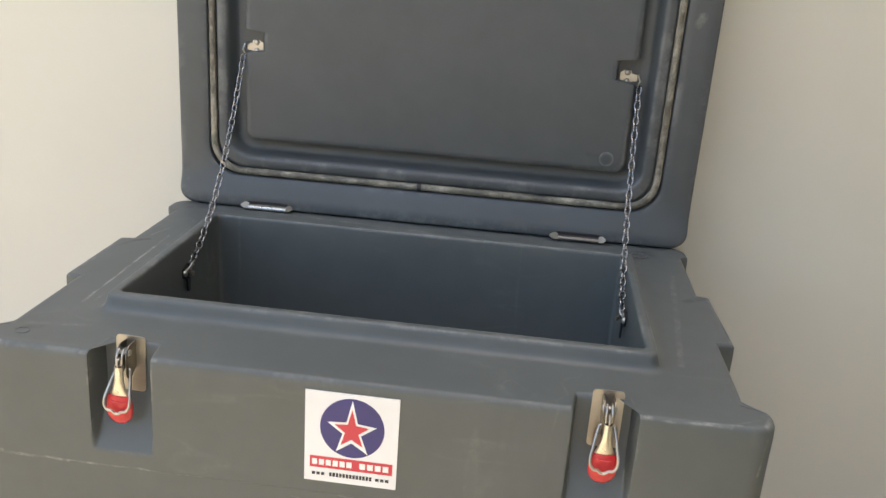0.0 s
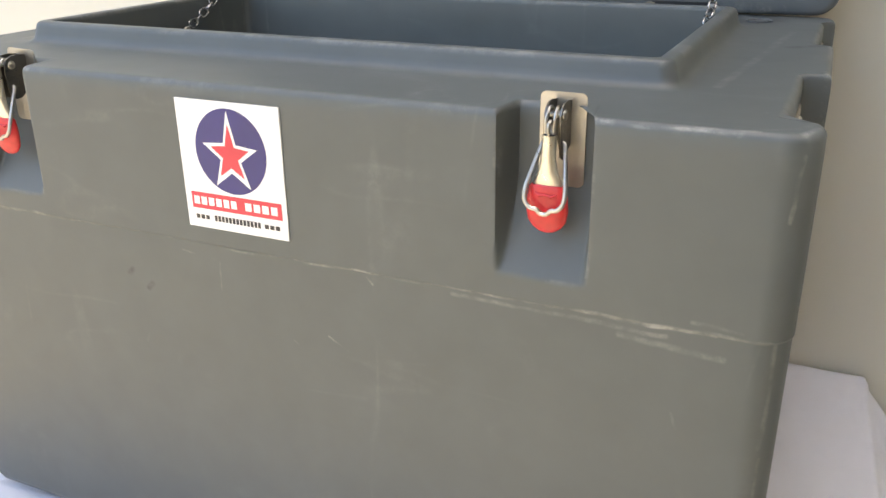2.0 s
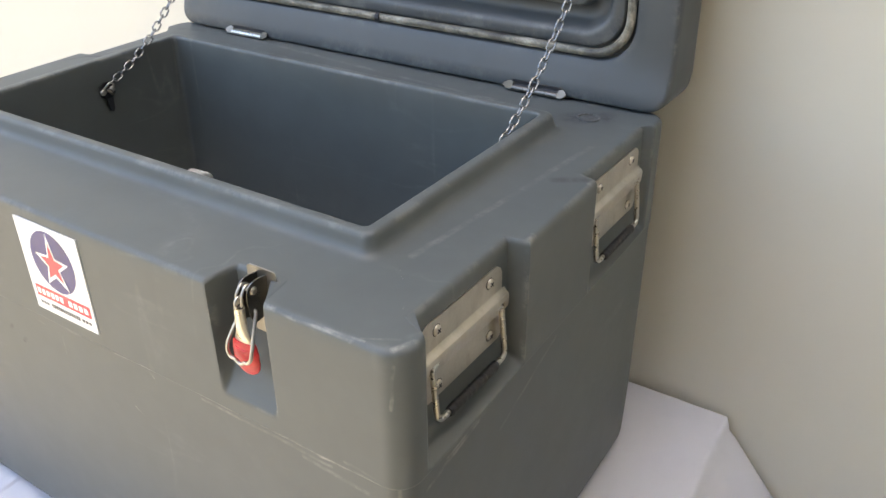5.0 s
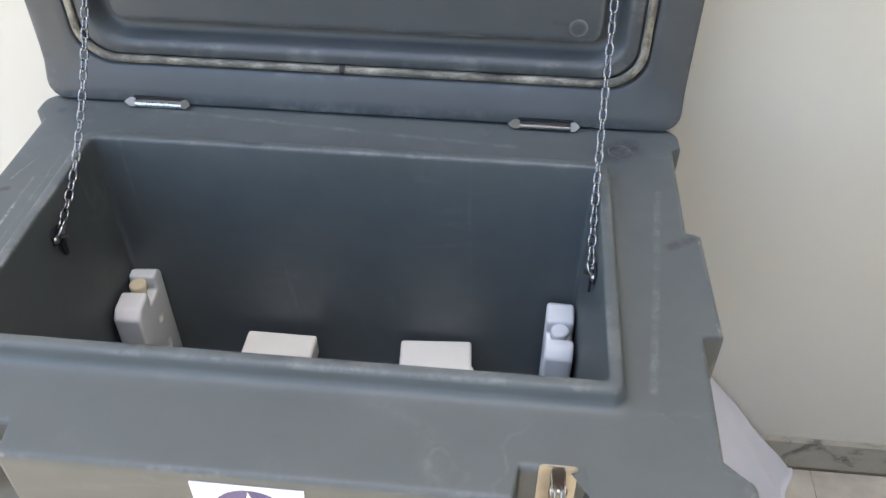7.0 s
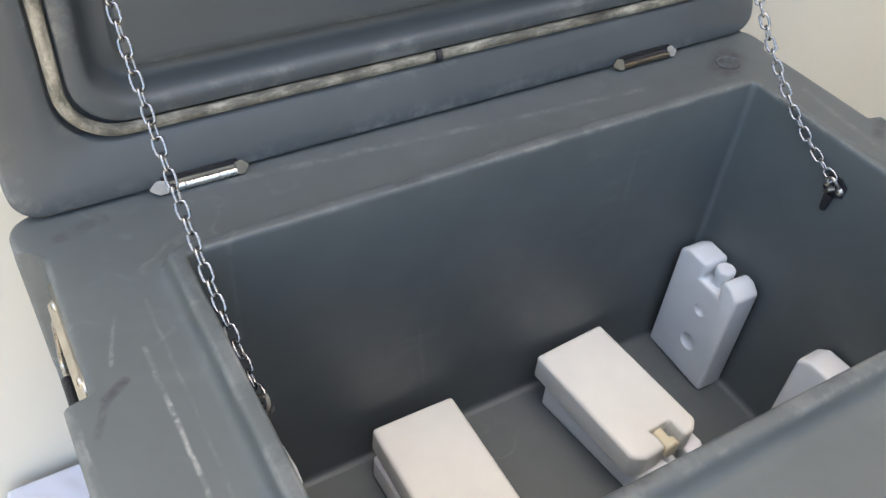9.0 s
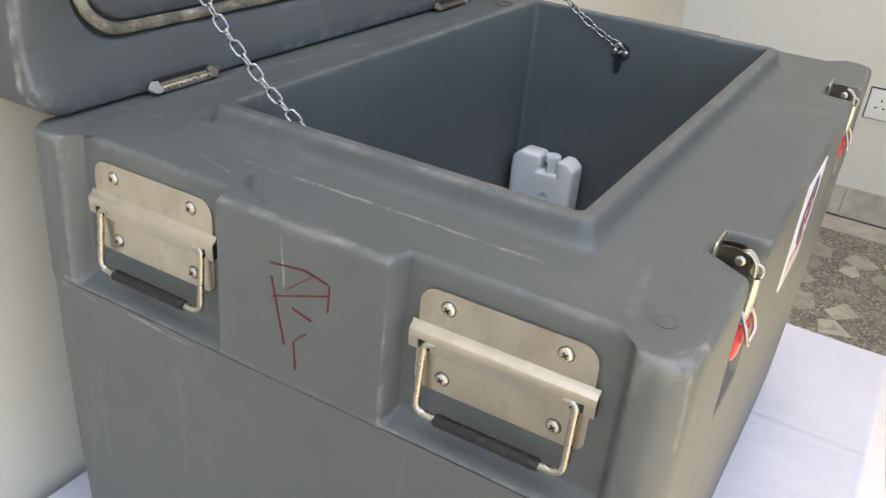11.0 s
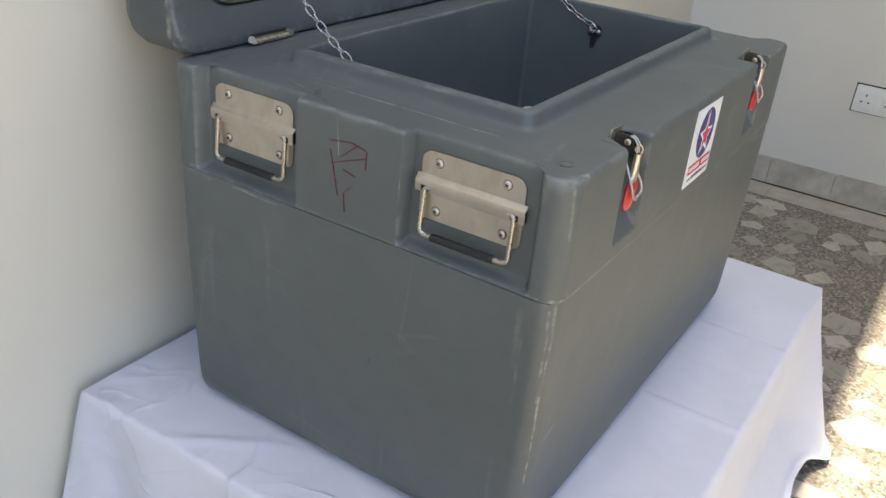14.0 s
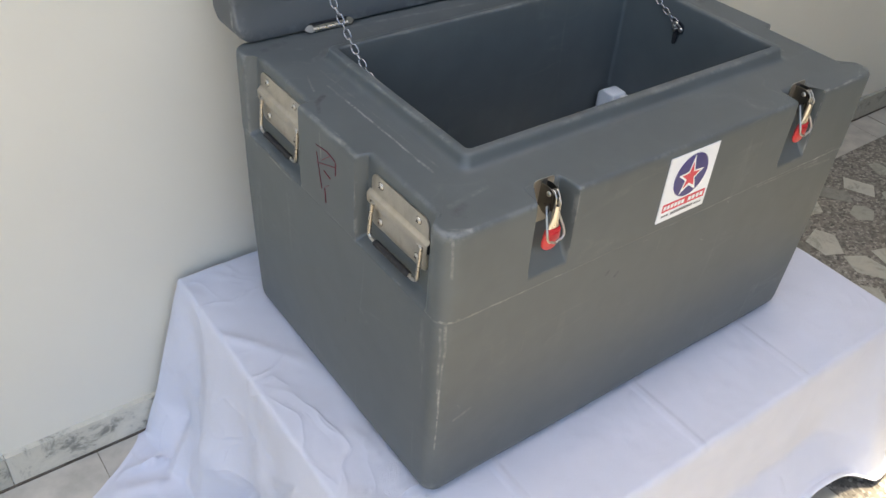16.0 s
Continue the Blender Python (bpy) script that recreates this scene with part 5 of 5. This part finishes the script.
STROKES = [(0.283, 0.442, 0.254, 0.446), (0.254, 0.446, 0.235, 0.442), (0.234, 0.441, 0.235, 0.421), (0.282, 0.432, 0.271, 0.381), (0.282, 0.416, 0.236, 0.433),
           (0.269, 0.426, 0.247, 0.444), (0.264, 0.413, 0.248, 0.409), (0.262, 0.388, 0.253, 0.396), (0.263, 0.386, 0.261, 0.364)]
for ya, za, yb, zb in STROKES:
    a, b = Vector((-HX - 0.0014, ya, za)), Vector((-HX - 0.0014, yb, zb))
    w = (b - a).normalized().cross(Vector((1, 0, 0))) * 0.00045
    bm = bmesh.new()
    prism(bm, [a - w, b - w, b + w, a + w], (1, 0, 0), 0.0030)
    part("pen_bar", bm, M_PEN, COOLER, "dark red marker stroke", False)


# ---- ice packs ----
def build_pack(mat, cap_mat, m, label):
    """A flat bottle 163 x 94 x 34 mm; length along z, width along x, the face towards -y; the cap in a notch at the top."""
    L, W, T = 0.163, 0.094, 0.034
    w, n, d = W / 2, 0.0135, 0.024
    ctr = 0.008
    pts = [(-w, 0), (w, 0), (w, L - 0.010), (w - 0.012, L), (ctr + n, L), (ctr + n - 0.001, L - 0.012), (ctr + n + 0.002, L - d), (ctr - n - 0.002, L - d), (ctr - n + 0.001, L - 0.012), (ctr - n, L), (-w + 0.012, L), (-w, L - 0.010)]
    bm = bmesh.new()
    prism(bm, [(x, T / 2, z) for x, z in pts], (0, -1, 0), T)
    bmesh.ops.recalc_face_normals(bm, faces=bm.faces)
    bmesh.ops.bevel(bm, geom=list(bm.edges), offset=0.0045, segments=4, affect="EDGES", profile=0.5, clamp_overlap=True)
    base = bpy.data.meshes.new("pack")
    bm.to_mesh(base)
    bm.free()
    ob = new("ice_pack", base)
    cutters = []
    for z, r in ((0.050, 0.0105), (0.104, 0.0080)):
        bm = bmesh.new()
        bmesh.ops.create_uvsphere(bm, u_segments=20, v_segments=12, radius=r * 1.25, matrix=Matrix.Translation((ctr, -(T / 2 + r * 0.62), z)))
        cm = bpy.data.meshes.new("dent")
        bm.to_mesh(cm)
        bm.free()
        c = new("dent", cm)
        cutters.append(c)
        k = ob.modifiers.new("dent", "BOOLEAN")
        k.operation, k.solver, k.object = "DIFFERENCE", "EXACT", c
    bpy.context.view_layer.update()
    me = bpy.data.meshes.new_from_object(ob.evaluated_get(bpy.context.evaluated_depsgraph_get()))
    ob.modifiers.clear()
    ob.data = me
    for c in cutters:
        bpy.data.objects.remove(c)
    me.materials.clear()
    me.materials.append(mat)
    for p in me.polygons:
        p.use_smooth = True
    me.set_sharp_from_angle(angle=radians(50))
    bm = bmesh.new()
    tube(bm, [(ctr, 0, L - d - 0.001), (ctr, 0, L - 0.010), (ctr, 0, L - 0.0095), (ctr, 0, L - 0.001), (ctr, 0, L + 0.0005)], [0.0075, 0.0075, 0.0108, 0.0108, 0.0095], 20)
    part("cap", bm, cap_mat, ob, "screw cap in a notch", True)
    ob.matrix_basis = m
    return tagged(ob, label, "ice pack", "ice packs in the cooler")


FLOOR_IN = 0.1375
pack = build_pack(M_PACK, M_PACK, pose(0.2655, 0.355, FLOOR_IN, 0, 0, -92), "white plastic ice pack standing against the cooler's inner wall")
copy_thing(pack, pose(0.2655, 0.176, FLOOR_IN, 0, 0, -88))
build_pack(M_PACK, M_CAP, pose(-0.2650, 0.364, FLOOR_IN, 0, 0, 94), "white plastic ice pack with cream cap standing in the cooler")
lying = build_pack(M_PACK2, M_CAP, pose(0.1105, 0.401, FLOOR_IN + 0.017 + 0.0345, 90, 0, 4.0), "cream-white plastic ice pack lying on top of another")
copy_thing(lying, pose(-0.0955, 0.394, FLOOR_IN + 0.017 + 0.0345, 90, 0, -0.5))
low = build_pack(M_PACK, M_PACK, pose(0.1150, 0.386, FLOOR_IN + 0.017, 90, 0, 7), "white plastic ice pack lying on the cooler's floor")
copy_thing(low, pose(-0.0985, 0.386, FLOOR_IN + 0.017, 90, 0, 1))

# ---- socket on the side wall ----
sock = thing("wall_socket", (RIGHT, -0.012, -0.026), "white plastic double socket plate on the side wall", "socket")
SY0, SY1, SZ0, SZ1 = -0.088, 0.058, -0.026, 0.063
bm = bmesh.new()
box(bm, RIGHT - 0.009, RIGHT, SY0, SY1, SZ0, SZ1, 0.003)
part("plate", bm, M_PLATE, sock)
bm = bmesh.new()
box(bm, RIGHT - 0.0002, RIGHT + 0.002, SY0 - 0.004, SY1 + 0.004, SZ0 - 0.003, SZ1 + 0.004)
part("recess_edge", bm, M_DARK, sock, "", False)
for yc in (0.022, -0.052):
    bm = bmesh.new()
    box(bm, RIGHT - 0.0112, RIGHT - 0.008, yc - 0.024, yc + 0.024, -0.008, 0.044, 0.0012)
    mod = part("socket_face", bm, M_PLATE, sock)
    for dy, z, w, h in ((0, 0.032, 0.004, 0.008), (0.011, 0.010, 0.007, 0.004), (-0.011, 0.010, 0.007, 0.004)):
        bm = bmesh.new()
        box(bm, RIGHT - 0.0118, RIGHT - 0.011, yc + dy - w / 2, yc + dy + w / 2, z - h / 2, z + h / 2)
        part("pin_hole", bm, M_DARK, mod, "", False)

# ---- skirting tiles ----
bb = thing("baseboard_1", (RIGHT - 0.006, -0.6, FLOOR), "beige marble skirting tiles along the side wall", "skirting", "", "structure")
y = BACK - 0.014
while y > -1.05:
    ln = 0.205 + 0.02 * math.sin(y * 9)
    bm = bmesh.new()
    box(bm, RIGHT - 0.0125 - 0.001 * math.sin(y * 17), RIGHT, y - ln + 0.0022, y, FLOOR, FLOOR + 0.097 + 0.001 * math.sin(y * 23))
    part("tile", bm, M_SKIRT, bb, "", False)
    y -= ln
bm = bmesh.new()
box(bm, RIGHT - 0.0165, RIGHT - 0.0100, -1.05, BACK - 0.016, FLOOR - 0.004, FLOOR + 0.0045)
part("joint", bm, M_GRIME, bb, "dark grime in the joint with the floor", False)
bb = thing("baseboard_2", (-0.5, BACK - 0.006, FLOOR), "grey-veined marble skirting along the back wall", "skirting", "", "structure")
x = -2.2
while x < RIGHT - 0.02:
    ln = min(1.35, RIGHT - 0.013 - x)
    bm = bmesh.new()
    box(bm, x, x + ln - 0.0012, BACK - 0.0125, BACK, FLOOR, FLOOR + 0.078)
    part("tile", bm, M_VEIN, bb, "", False)
    x += ln

bm = bmesh.new()
box(bm, -2.2, RIGHT - 0.02, BACK - 0.0160, BACK - 0.0100, FLOOR - 0.004, FLOOR + 0.0040)
part("joint", bm, M_GRIME, bb, "dark grime in the joint with the floor", False)

# ---- marble strips and pieces in the floor ----
STRIPS = [(-1.73, 0.045), (-1.003, 0.045), (-0.277, 0.045), (0.425, 0.05)]
for sx, w in STRIPS:
    y = 0.52
    while y > -3.0:
        ln = 0.33 + 0.06 * math.sin(sx * 5 + y * 3)
        bm = bmesh.new()
        box(bm, sx - w / 2, sx + w / 2, y - ln + 0.002, y, FLOOR - 0.02, FLOOR)
        part("strip", bm, M_STRIP, floor, "", False)
        y -= ln
y = BACK - 0.014
while y > -3.0:
    ln = 0.42 + 0.05 * math.sin(y * 5)
    bm = bmesh.new()
    box(bm, RIGHT - 0.135, RIGHT - 0.0140, y - ln + 0.002, y, FLOOR - 0.02, FLOOR)
    part("border_slab", bm, M_STRIP, floor, "", False)
    y -= ln
x = -2.2
while x < RIGHT - 0.15:
    ln = min(0.5, RIGHT - 0.14 - x)
    bm = bmesh.new()
    box(bm, x, x + ln - 0.002, BACK - 0.125, BACK - 0.014, FLOOR - 0.02, FLOOR + 0.0001)
    part("border_slab", bm, M_STRIP, floor, "", False)
    x += ln

rng = random.Random(11)
rest = bmesh.new()
near = 0
cell = 0.118
for ix in range(-36, 17):
    for iy in range(-26, 5):
        cx, cy = (ix + 0.5 + rng.uniform(-0.20, 0.20)) * cell + 0.03, (iy + 0.5 + rng.uniform(-0.20, 0.20)) * cell
        n, r, a0 = rng.choice((4, 4, 5, 5, 6)), rng.uniform(0.038, 0.070), rng.uniform(0, 6.3)
        stretch, turn = rng.uniform(0.68, 1.0), rng.uniform(0, 3.14)
        pts = []
        for k in range(n):
            a = a0 + math.tau * (k + rng.uniform(-0.22, 0.22)) / n
            q = Vector((r * math.cos(a), r * stretch * math.sin(a), 0))
            q.rotate(Euler((0, 0, turn)))
            pts.append(Vector((cx + q.x, cy + q.y, FLOOR - 0.006)))
        xs, ys = [p.x for p in pts], [p.y for p in pts]
        if max(xs) > RIGHT - 0.14 or max(ys) > BACK - 0.13 or any(min(xs) < s + w / 2 + 0.003 and max(xs) > s - w / 2 - 0.003 for s, w in STRIPS):
            continue
        if -0.44 < cx < 0.5 and -0.08 < cy:
            continue
        if rng.random() < 0.06:
            continue
        top = 0.006 - rng.uniform(0.0, 0.0007)
        if cx > 0.28 and cy > -1.05 and near < 290:
            near += 1
            bm = bmesh.new()
            prism(bm, pts, (0, 0, 1), top)
            part("marble_piece", bm, M_MARBLE, floor, "", False)
        else:
            prism(rest, pts, (0, 0, 1), top)
tagged(part("marble_pieces", rest, M_MARBLE_REST, floor, "", False), kind="stuff")
